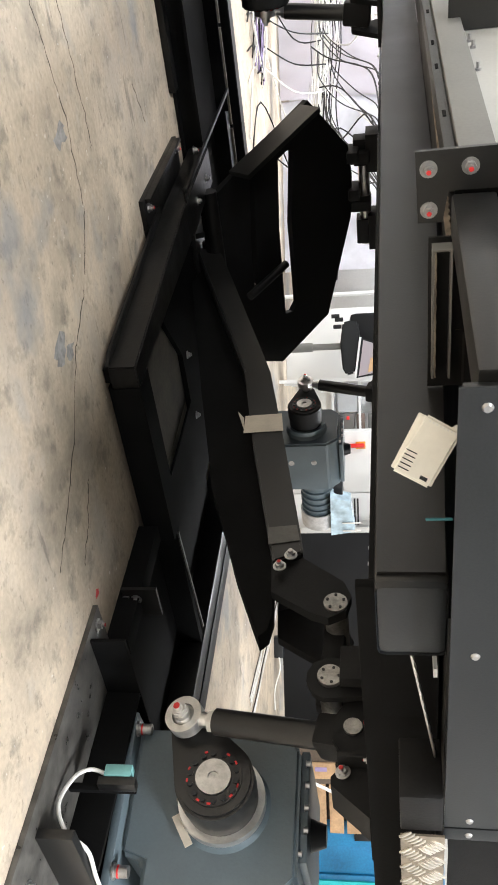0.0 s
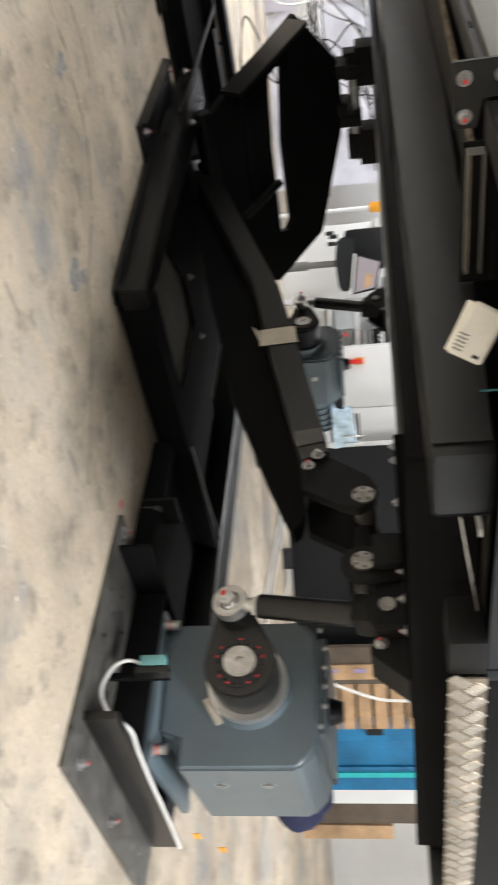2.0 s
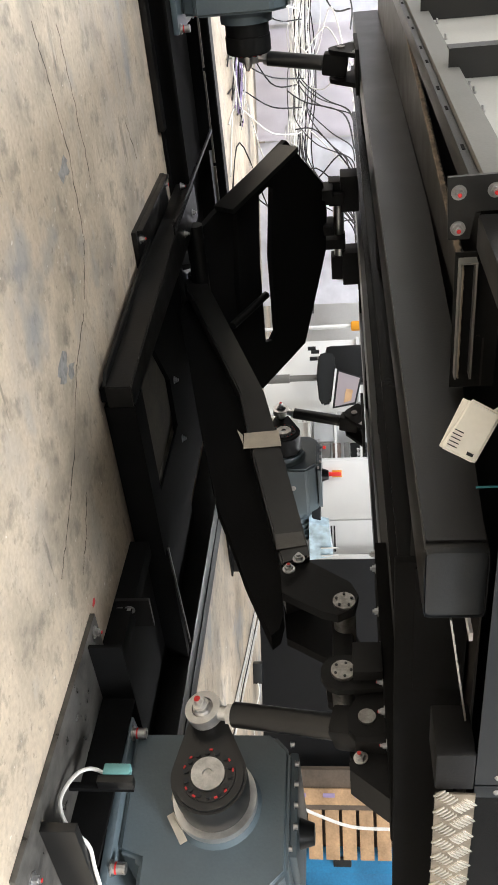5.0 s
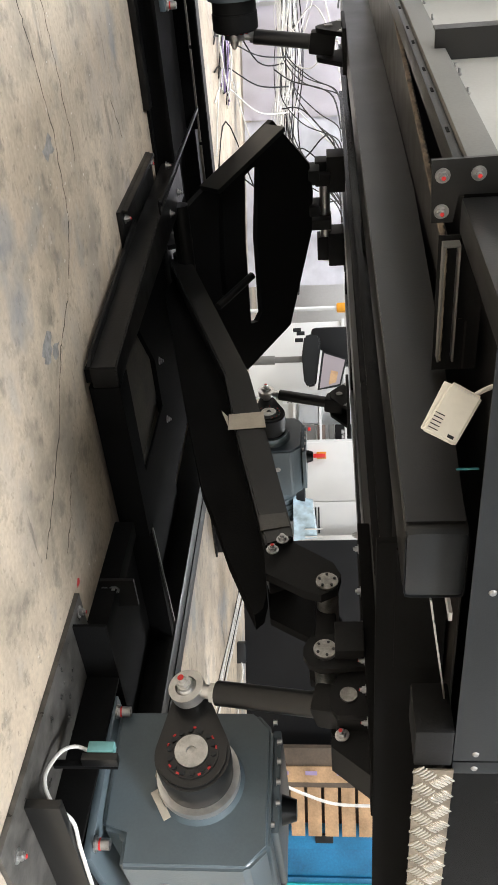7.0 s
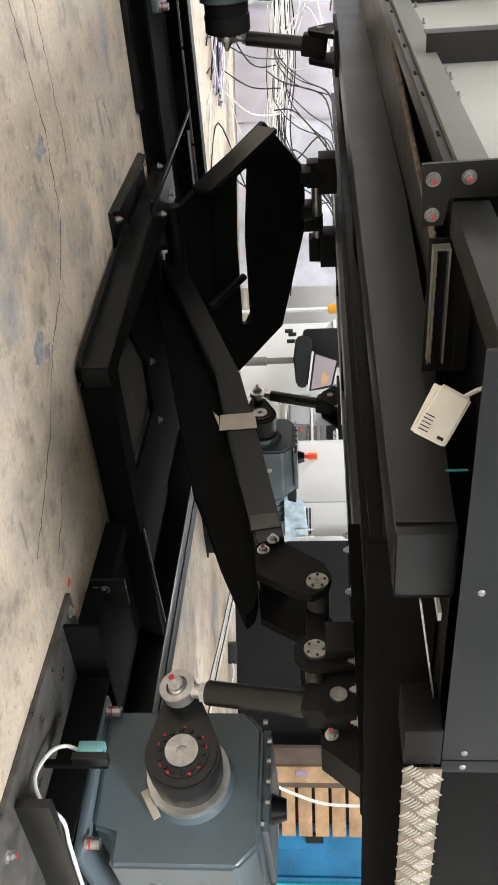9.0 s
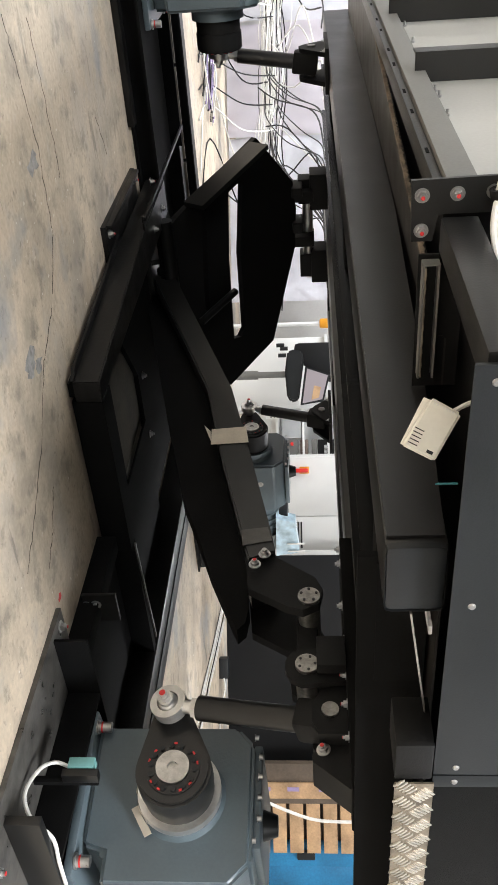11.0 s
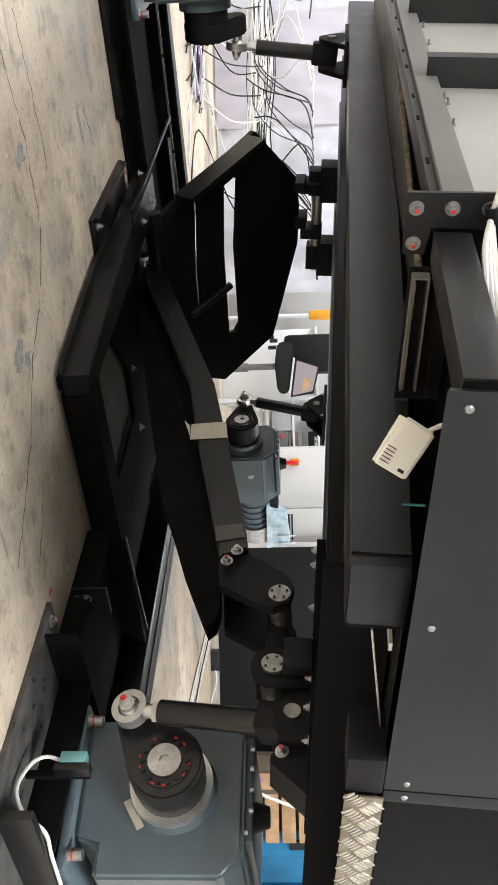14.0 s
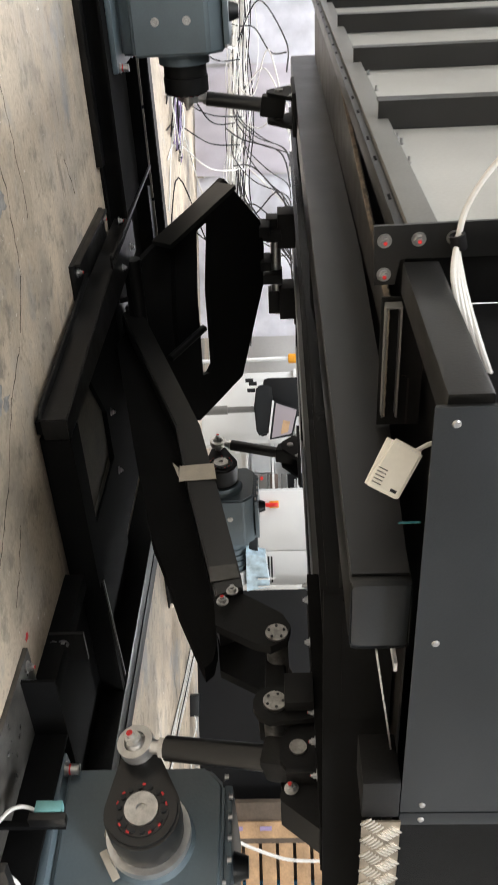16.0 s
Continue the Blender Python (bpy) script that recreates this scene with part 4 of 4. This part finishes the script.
    for x in (1.60, 1.80):
        part("end_fork", box(B(), x, x + 0.06, 4.55, 4.70, 0.70, 0.76, 0.01), MATT, ob)
    return ob


ARM_LONG = long_arm()
ARM_WIDE = wide_arm()


# ---- small things on the platform ----
RIDERS = []


def room_sensor():
    ob = thing("room_sensor", (0.78, 1.06, 0.97), "cream plastic sensor box with vent slits, hanging askew", "sensor")
    ax = Vector((-0.70, 0.53, 0.47)).normalized()
    az = Vector((0.375, -0.284, 0.886))
    az = (az - ax * az.dot(ax)).normalized()
    m = Matrix((ax, az.cross(ax), az)).transposed().to_4x4()
    m.translation = (0.75, 1.063, 0.976)
    m = m @ Matrix.Diagonal((1, -1, 1, 1))
    bm = B()
    slab(bm, [(-0.042, -0.013, -0.029), (-0.042, -0.013, 0.026), (0.040, -0.013, 0.030), (0.042, -0.013, -0.022)], (0, 0.022, 0))
    es = [e for e in bm.edges if e.calc_face_angle(0) > 0.8]
    bmesh.ops.bevel(bm, geom=es, offset=0.004, segments=3, affect="EDGES")
    bmesh.ops.transform(bm, matrix=m, verts=bm.verts)
    part("cover", bm, WHITE, ob)
    bm = B()
    box(bm, -0.040, 0.040, 0.0095, 0.016, -0.03, 0.028, 0.002, m)
    part("back_plate", bm, WHITE, ob)
    for k in range(5):
        part("vent_slit", box(B(), -0.034 + 0.006 * k, -0.0325 + 0.006 * k, -0.0138, -0.0125, -0.023, -0.008, 0, m), CABLEB, ob)
    for k in range(8):
        part("vent_slit", box(B(), 0.034, 0.0365, -0.0138, -0.0125, -0.014 + 0.005 * k, -0.0115 + 0.005 * k, 0, m), CABLEW, ob)
    part("label_mark", box(B(), -0.036, -0.031, -0.0138, -0.0125, 0.008, 0.018, 0, m), CAPGREY, ob)
    bm = B()
    wire(bm, [m @ Vector((0.038, 0, 0.018)), m @ Vector((0.055, 0.0, 0.03)), m @ Vector((0.075, 0.01, 0.05)), m @ Vector((0.10, 0.02, 0.085))], 0.004)
    part("lead", bm, CABLEW, ob)
    RIDERS.append(ob)


def cable_coil():
    ob = thing("cable_coil", (0.50, 1.41, 1.12), "loops of white cable tied to the cabin bracket", "cable")
    for k in range(4):
        bm = B()
        o = 0.006 * k
        wire(bm, [(0.515 + o, 1.405, 1.115), (0.56 + o, 1.34 - o, 1.10 + o), (0.62, 1.22 - 2 * o, 1.105 + o), (0.66, 1.12, 1.12 + o)], 0.0055, 8)
        part("loop", bm, CABLEW, ob)
    bm = B()
    wire(bm, [(0.515, 1.405, 1.115), (0.46, 1.42, 1.13), (0.38, 1.40, 1.17), (0.30, 1.36, 1.24)], 0.0055, 8)
    part("lead", bm, CABLEW, ob)
    bm = B()
    ring(bm, (0.505, 1.40, 1.112), (0.53, 1.40, 1.118), 0.014, 0.009, 14)
    part("tie", bm, CABLEB, ob)
    RIDERS.append(ob)


room_sensor()
cable_coil()


# ---- small things on the base ----
def limit_sensor():
    ob = thing("limit_sensor", (2.03, 1.34, 0.016), "teal and black proximity sensor with a white lead on a bracket", "sensor")
    part("post", box(B(), 2.055, 2.07, 1.298, 1.318, 0.016, 0.195, 0.002), FLAT, ob)
    part("body", box(B(), 2.02, 2.054, 1.295, 1.318, 0.10, 0.20, 0.003), BLACK, ob)
    bm = B()
    box(bm, 2.018, 2.05, 1.319, 1.352, 0.112, 0.185, 0.004)
    part("head", bm, TEAL, ob, "teal sensor head")
    bm = B()
    wire(bm, [(2.03, 1.33, 0.112), (2.02, 1.335, 0.075), (2.0, 1.30, 0.045), (1.985, 1.22, 0.03), (2.0, 1.16, 0.06), (2.05, 1.138, 0.11), (2.14, 1.12, 0.115), (2.3, 1.112, 0.114), (2.5, 1.108, 0.114), (2.74, 1.10, 0.112)], 0.0055, 8)
    part("lead", bm, CABLEW, ob)


limit_sensor()


# ---- the shop behind ----
def white_cabinet():
    at = VIEW @ Vector((0.4, 7.5, 0))
    ob = thing("switch_cabinet", (*at,), "white enamelled switch cabinet with a red main switch", "cabinet")
    part("body", shop(box(B(), 0.0, 0.80, 7.32, 7.75, 0.06, 1.9, 0.01)), CABW, ob)
    part("plinth", shop(box(B(), 0.02, 0.78, 7.35, 7.73, 0.0, 0.06)), CAPGREY, ob)
    part("door", shop(box(B(), 0.006, 0.505, 7.30, 7.319, 0.08, 1.88, 0.005)), CABW, ob)
    side = part("door", shop(box(B(), 0.512, 0.795, 7.30, 7.319, 0.08, 1.88, 0.005)), CABW, ob)
    for k in range(4):
        part("vent_slot", shop(box(B(), 0.555, 0.775, 7.294, 7.2995, 0.575 + 0.026 * k, 0.588 + 0.026 * k)), CAPGREY, side)
    bm = B()
    box(bm, 0.085, 0.145, 7.292, 7.299, 0.655, 0.735, 0.004)
    part("switch_plate", shop(bm), ORANGE, ob, "yellow switch plate")
    bm = B()
    box(bm, 0.10, 0.135, 7.25, 7.29, 0.585, 0.73, 0.01, )
    part("switch_handle", shop(bm), REDP, ob, "red switch handle")


def open_rack():
    at = VIEW @ Vector((-0.2, 7.8, 0))
    ob = thing("equipment_rack", (*at,), "pale metal rack with glazed shelves of instruments", "rack")
    for x in (-0.46, -0.02):
        for y in (7.6, 8.0):
            part("upright", shop(box(B(), x, x + 0.03, y, y + 0.03, 0, 1.8)), CABW, ob)
    for z in (0.45, 0.68, 0.9, 1.2):
        part("shelf", shop(box(B(), -0.43, -0.02, 7.6, 8.03, z, z + 0.02)), CABW, ob)
    for x, z, w, h, mat in ((-0.335, 0.50, 0.17, 0.175, FROST), (-0.152, 0.66, 0.15, 0.07, BROWN), (-0.152, 0.76, 0.15, 0.05, SILL), (-0.150, 0.815, 0.15, 0.145, DARKB), (-0.4, 0.92, 0.22, 0.2, CABW), (-0.152, 0.55, 0.145, 0.09, SILL)):
        part("instrument", shop(box(B(), x, x + w, 7.62, 7.8, z, z + h, 0.006)), mat, ob)
    for k in range(9):
        part("slot", shop(box(B(), -0.10 + 0.011 * k, -0.094 + 0.011 * k, 7.612, 7.6195, 0.872, 0.896)), CABW, ob)
    part("key", shop(box(B(), -0.13, -0.10, 7.60, 7.6195, 0.575, 0.60, 0.004)), REDP, ob, "small red key")
    part("back_board", shop(box(B(), -0.44, -0.01, 8.04, 8.05, 0.38, 1.3)), CABW, ob)
    for k in range(12):
        part("slot", shop(box(B(), -0.36, -0.35, 7.594, 7.5995, 0.40 + 0.03 * k, 0.412 + 0.03 * k)), SILL, ob)
    part("rail", shop(box(B(), -0.372, -0.342, 7.60, 7.63, 0.36, 1.1)), CABW, ob)


def monitor():
    at = VIEW @ Vector((-0.8, 8.0, 0))
    ob = thing("monitor", (*at,), "black computer monitor on an arm, screen lit", "monitor")
    def quad(pts, y, thick):
        bm = B()
        slab(bm, [(x, y, z) for x, z in pts], (0, thick, 0))
        return shop(bm)

    part("bezel", quad(((-0.79, 0.722), (-0.715, 0.935), (-0.48, 0.875), (-0.452, 0.672)), 7.503, 0.03), CAPGREY, ob)
    part("screen", quad(((-0.771, 0.737), (-0.707, 0.917), (-0.499, 0.864), (-0.466, 0.691)), 7.499, 0.003), SCREEN, ob, "lit lilac screen")
    part("window", quad(((-0.62, 0.795), (-0.605, 0.855), (-0.515, 0.835), (-0.495, 0.77)), 7.496, 0.002), WOOD, ob)
    part("bezel_edge", quad(((-0.80, 0.705), (-0.793, 0.722), (-0.452, 0.668), (-0.456, 0.655)), 7.50, 0.03), CABW, ob)
    bm = B()
    slab(bm, [(-0.93, 7.52, 0.565), (-0.945, 7.52, 0.62), (-0.93, 7.52, 0.70), (-0.72, 7.52, 0.71), (-0.50, 7.52, 0.66), (-0.482, 7.52, 0.585), (-0.54, 7.52, 0.555), (-0.75, 7.52, 0.54)], (0, 0.12, 0))
    es = [e for e in bm.edges if len(e.link_faces) == 2 and e.calc_face_angle(0) > 1.0]
    bmesh.ops.bevel(bm, geom=es, offset=0.015, segments=2, affect="EDGES")
    part("keyboard_tray", shop(bm), CAPGREY, ob)
    part("hood", shop(box(B(), -1.03, -0.68, 7.70, 7.92, 0.62, 1.12, 0.05)), DARKB, ob)
    for x, z in ((-0.99, 0.50), (-0.96, 0.53), (-0.90, 0.515)):
        part("knob", shop(rod(B(), (x, 7.56, z - 0.03), (x, 7.56, z + 0.04), 0.018, n=12)), CAPGREY, ob)
    bm = B()
    rod(bm, (-0.735, 7.6, 0.56), (-0.735, 7.6, 0.3), 0.028, n=16)
    rod(bm, (-0.735, 7.6, 0.3), (-0.735, 7.6, 0.0), 0.04, n=16)
    part("stand", shop(bm), SILL, ob)


def white_unit():
    at = VIEW @ Vector((-0.8, 8.5, 0))
    ob = thing("work_unit", (*at,), "low white work unit against the wall", "cabinet")
    part("body", shop(box(B(), -1.15, -0.45, 8.25, 8.75, 0.0, 0.9, 0.01)), CABW, ob)
    part("top", shop(box(B(), -1.17, -0.43, 8.22, 8.77, 0.9, 0.93, 0.005)), CABW, ob)


def orange_lamp():
    at = VIEW @ Vector((-1.32, 8.4, 0.9))
    ob = thing("beacon", (*at,), "small orange plastic beacon on the white unit", "beacon")
    part("lens", shop(box(B(), -1.33, -1.24, 8.25, 8.33, 0.86, 1.12, 0.02)), ORANGE, ob)
    part("stem", shop(rod(B(), (-1.285, 8.29, 0.86), (-1.285, 8.29, 0.0), 0.02)), CABW, ob)


def sheeting():
    ob = thing("plastic_sheeting", (*(VIEW @ Vector((-3.5, 8.2, 0))),), "creased translucent white plastic sheeting hung as a screen", "sheeting")
    for k, (x0, x1, mat) in enumerate(((-7.5, -4.2, SHEETM), (-4.2, -3.1, PINK), (-3.1, -1.5, SHEETM))):
        bm = B()
        nx, nz = 60, 24
        rows = []
        for j in range(nz + 1):
            row = []
            for i in range(nx + 1):
                x, z = x0 + (x1 - x0) * i / nx, 0.02 + 2.6 * j / nz
                d = 0.09 * noise.noise(Vector((x * 1.6, k, z * 1.1))) + 0.03 * noise.noise(Vector((x * 6, k, z * 5)))
                row.append(bm.verts.new((x, 8.15 + d + 0.04 * k, z)))
            rows.append(row)
        for j in range(nz):
            for i in range(nx):
                bm.faces.new((rows[j][i], rows[j][i + 1], rows[j + 1][i + 1], rows[j + 1][i]))
        bmesh.ops.solidify(bm, geom=bm.faces[:], thickness=0.004)
        part("panel", shop(bm), mat, ob)


def cable_bundle():
    rng = random.Random(4)
    ob = thing("cable_bundle", (*(VIEW @ Vector((-3.4, 7.2, 0))),), "tangle of white, lilac and black cables hung along the sheeting", "cables")
    for k in range(46):
        mat = CABLEW if k % 4 else CABLEB
        z = 0.52 + rng.gauss(0, 0.045)
        y = 7.5 + rng.gauss(0, 0.05)
        pts = []
        for i in range(9):
            pts.append((-5.3 + 0.5 * i, y + rng.gauss(0, 0.03), z - 0.025 * i + 0.05 + rng.gauss(0, 0.035)))
        bm = B()
        wire(bm, pts, rng.choice((0.004, 0.005, 0.006)), 5, 4)
        part("cable", shop(bm), mat, ob)
    for k in range(26):
        mat = (CABLEP, CABLEW, CABLEB)[k % 3]
        pts = [(-4.8 + 0.3 * i, 6.4 + 0.2 * (k % 5) * 0.4 + rng.gauss(0, 0.08), 0.02 + abs(rng.gauss(0, 0.03))) for i in range(8)]
        bm = B()
        wire(bm, pts, 0.006, 5, 4)
        part("cable", shop(bm), mat, ob)
    for k in range(11):
        x = -3.6 + 0.9 * rng.random()
        z = 0.42 + 0.12 * rng.random()
        pts = [(x, 7.35, z), (x + 0.35, 7.0, z + 0.06 * rng.random()), (x + 0.75, 6.5, z + 0.2), (x + 1.05, 6.0, 0.80 + 0.12 * rng.random()), (x + 1.3, 5.6, 0.90)]
        bm = B()
        wire(bm, pts, 0.0045, 6, 6)
        part("cable", shop(bm), CABLEB, ob)
    for k in range(22):
        x = -4.6 + 2.6 * rng.random()
        z = 0.5 + rng.gauss(0, 0.06)
        e = rng.random()
        pts = [(x, 7.4, z), (x + 0.25 * rng.gauss(0, 1), 7.1, z + 0.12 + 0.1 * e), (x + 0.5 + 0.2 * rng.gauss(0, 1), 6.5, 0.75 + 0.2 * e), (x + 1.2, 5.6, 0.90)]
        if k % 2:
            pts = [(x, 7.4, z), (x + 0.1, 7.1, 0.25), (x + 0.3 * rng.gauss(0, 1), 6.7, 0.02), (x + 0.4, 6.1, 0.015)]
        bm = B()
        wire(bm, pts, 0.006, 6, 6)
        part("cable", shop(bm), CABLEB if k % 3 else CABLEW, ob)


def dark_board():
    ob = thing("dark_partition", (*(VIEW @ Vector((1.4, 7.0, 0))),), "dark board partition standing on the floor", "partition")
    part("panel", shop(box(B(), 0.80, 2.50, 6.95, 6.99, 0.04, 1.6, 0.004)), DARKB, ob)
    for x in (0.82, 2.42):
        part("foot", shop(box(B(), x, x + 0.06, 6.8, 7.14, 0.0, 0.04)), CAPGREY, ob)
    sk = thing("socket_box", (*(VIEW @ Vector((1.62, 6.75, 0))),), "small grey floor socket box with white leads", "socket")
    part("case", shop(box(B(), 1.57, 1.73, 6.70, 6.78, 0.0, 0.07, 0.006)), CAPGREY, sk)
    rng = random.Random(9)
    for k in range(7):
        # leads run along the floor past the box
        pts = [(1.10 + 0.085 * i + 0.03 * k + rng.gauss(0, 0.012), 7.2 - 0.30 * i, 0.006 + 0.002 * k) for i in range(7)]
        bm = B()
        wire(bm, pts, 0.0045 if k % 3 else 0.003, 5, 5)
        part("lead", shop(bm), CABLEW if k % 4 else CABLEB, sk)
    bm = B()
    wire(bm, [(1.70, 6.72, 0.03), (1.80, 6.66, 0.05), (1.95, 6.62, 0.01), (2.1, 6.6, 0.01)], 0.005, 6, 5)
    part("lead", shop(bm), CABLEW, sk)


def crate():
    ob = thing("wooden_crate", (*(VIEW @ Vector((2.7, 6.7, 0))),), "pale slatted wooden crate on a dark timber stack", "crate")
    part("beam", shop(box(B(), 2.36, 2.50, 6.62, 6.70, 0.18, 1.2, 0.006)), WOODD, ob)
    part("top_rail", shop(box(B(), 2.50, 2.62, 6.60, 6.68, 0.24, 1.05, 0.005)), WOOD, ob)
    for k in range(6):
        z = 0.27 + 0.13 * k
        part("slat", shop(box(B(), 2.62, 3.05, 6.64, 6.66, z, z + 0.105, 0.003)), WOOD, ob)
    part("back", shop(box(B(), 2.52, 3.05, 6.72, 6.74, 0.0, 1.1)), WOODD, ob)
    part("batten", shop(box(B(), 2.62, 2.66, 6.61, 6.64, 0.2, 1.05)), WOODD, ob)
    for z in (0.30, 0.52, 0.76):
        part("label", shop(box(B(), 2.53, 2.56, 6.592, 6.5995, z, z + 0.09)), CABLEP, ob, "small blue mark")


def blue_bin():
    ob = thing("steel_bin", (*(VIEW @ Vector((3.3, 6.9, 0))),), "blue painted steel bin with a cyan edge", "bin")
    part("wall", shop(box(B(), 3.00, 3.18, 6.70, 6.74, 0.0, 1.25, 0.01)), BLUE, ob)
    part("wall", shop(box(B(), 3.18, 3.40, 6.72, 6.76, 0.0, 1.25, 0.01)), BLUE, ob)
    part("wall", shop(box(B(), 3.40, 3.60, 6.70, 6.74, 0.0, 1.25, 0.01)), BLUE, ob)
    part("edge", shop(box(B(), 3.44, 3.48, 6.68, 6.70, 0.0, 1.25)), CYAN, ob, "cyan edge strip")
    part("latch", shop(box(B(), 3.05, 3.12, 6.67, 6.70, 0.58, 0.72, 0.01)), CAPGREY, ob)
    part("side", shop(box(B(), 2.98, 3.0, 6.70, 7.4, 0.0, 1.25)), BLUE, ob)


def loose_lead():
    ob = thing("lead", (*(VIEW @ Vector((2.0, 5.0, 0.4))),), "thin white lead hanging from the platform to the drive", "cable")
    bm = B()
    wire(bm, [(2.06, 5.2, 0.40), (2.13, 5.2, 0.56), (2.19, 5.2, 0.75), (2.2, 5.2, 0.98)], 0.01, 8)
    part("cord", shop(bm), CABLEW, ob)


def planks():
    for x0, x1, z1, mat in ((3.78, 3.98, 0.95, WOODD), (4.0, 4.12, 0.75, WOOD)):
        ob = thing("plank", (*(VIEW @ Vector((x0, 6.9, 0))),), "rough brown timber plank leaning by the bin", "plank", "planks by the bin")
        part("board", shop(box(B(), x0, x1, 6.86, 6.92, 0.0, z1, 0.004)), mat, ob)
    ob = thing("board_sheet", (*(VIEW @ Vector((3.7, 6.9, 0))),), "white board with a cyan edge beside the bin", "board")
    part("sheet", shop(box(B(), 3.62, 3.77, 6.8, 6.83, 0.0, 1.1)), CABW, ob)
    part("edge", shop(box(B(), 3.605, 3.619, 6.8, 6.83, 0.0, 1.1)), CYAN, ob)


def cloth_cover():
    ob = thing("cloth", (3.36, 1.48, 0.35), "navy cloth bundled over the end of the motor", "cloth")
    bm = B()
    bmesh.ops.create_icosphere(bm, subdivisions=4, radius=1, matrix=Matrix.Translation((3.27, 1.52, 0.44)) @ Matrix.Diagonal((0.16, 0.115, 0.115, 1)))
    for v in bm.verts:
        d = v.co - Vector((3.27, 1.52, 0.44))
        v.co += d * (0.25 * noise.noise(v.co * 9) + 0.12 * noise.noise(v.co * 25))
    part("fold", bm, NAVY, ob)
    for k, (x, y, z) in enumerate(((2.72, 1.13, 0.17), (2.85, 1.14, 0.23))):
        tag = thing("cable_tag", (x, y, z), "small yellow cable tag by the motor lead", "tag", "yellow tags")
        part("plate", box(B(), x - 0.02, x + 0.02, y - 0.003, y, z - 0.012, z + 0.012, 0.001), ORANGE, tag)


planks()
cloth_cover()


def film_wrap():
    ob = thing("film_wrap", (3.91, 4.36, 0.52), "clear bluish plastic film wrapped over the drive motor", "plastic film")
    bm = B()
    slab(bm, [(3.77, 4.34, 0.52), (4.11, 4.34, 0.51), (4.08, 4.34, 0.67), (3.81, 4.34, 0.65)], (0, 0.09, 0))
    part("fold", bm, FILM, ob)
    for x in (3.99, 4.06):
        part("stud", rod(B(), (x, 4.33, 0.59), (x, 4.33, 0.71), 0.006, n=8), CABLEW, ob)
    bm = B()
    ring(bm, (3.955, 4.47, 0.43), (4.075, 4.47, 0.43), 0.122, 0.113, 28)
    part("tape_wrap", bm, DUCT, ob)


film_wrap()
white_cabinet()
open_rack()
monitor()
white_unit()
orange_lamp()
sheeting()
cable_bundle()
dark_board()
crate()
blue_bin()
loose_lead()


# ---- what moves ----
def motions():
    rest = Matrix.Translation(MIDDLE)
    poses = [(t, pose(MIDDLE.x + x, MIDDLE.y + y, MIDDLE.z + z, rx, ry, rz)) for t, x, y, z, rx, ry, rz in PLATFORM]
    walk(PLAT, poses)
    for ob in RIDERS:
        walk(ob, [(t, m @ rest.inverted() @ base_of(ob)) for t, m in poses])
    for key, (hx, hy, hz, s) in HUBS.items():
        box_, crank = DRIVES[key]
        pin0 = Vector(PINS[key])
        ln = (pin0 - rest_tip(key)).length
        turns, ways = [], []
        for t, m in poses:
            pin = m @ rest.inverted() @ pin0
            lo, hi = radians(-75), radians(60)
            for _ in range(40):
                mid = (lo + hi) / 2
                if (pin - tip_at(key, mid)).length > ln:
                    lo = mid
                else:
                    hi = mid
            angle = (lo + hi) / 2
            turns.append((t, pose(0, 0, hz, math.degrees(angle), 0, 0)))
            ways.append((t, along(tip_at(key, angle), pin, TURNS[key])))
        walk(crank, turns)
        walk(RODS[key], ways)
    for arm, hinge, end in ((ARM_LONG, Vector((1.8, 3.80, 0.09)), Vector((1.8, 1.71, 0.77))), (ARM_WIDE, HINGE2, Vector((1.75, 4.70, 0.78)))):
        rows = []
        for t, m in poses:
            e = m @ rest.inverted() @ end
            a = math.atan2(e.z - hinge.z, e.y - hinge.y) - math.atan2(end.z - hinge.z, end.y - hinge.y)
            rows.append((t, pose(*hinge, math.degrees(a), 0, 0)))
        walk(arm, rows)


motions()
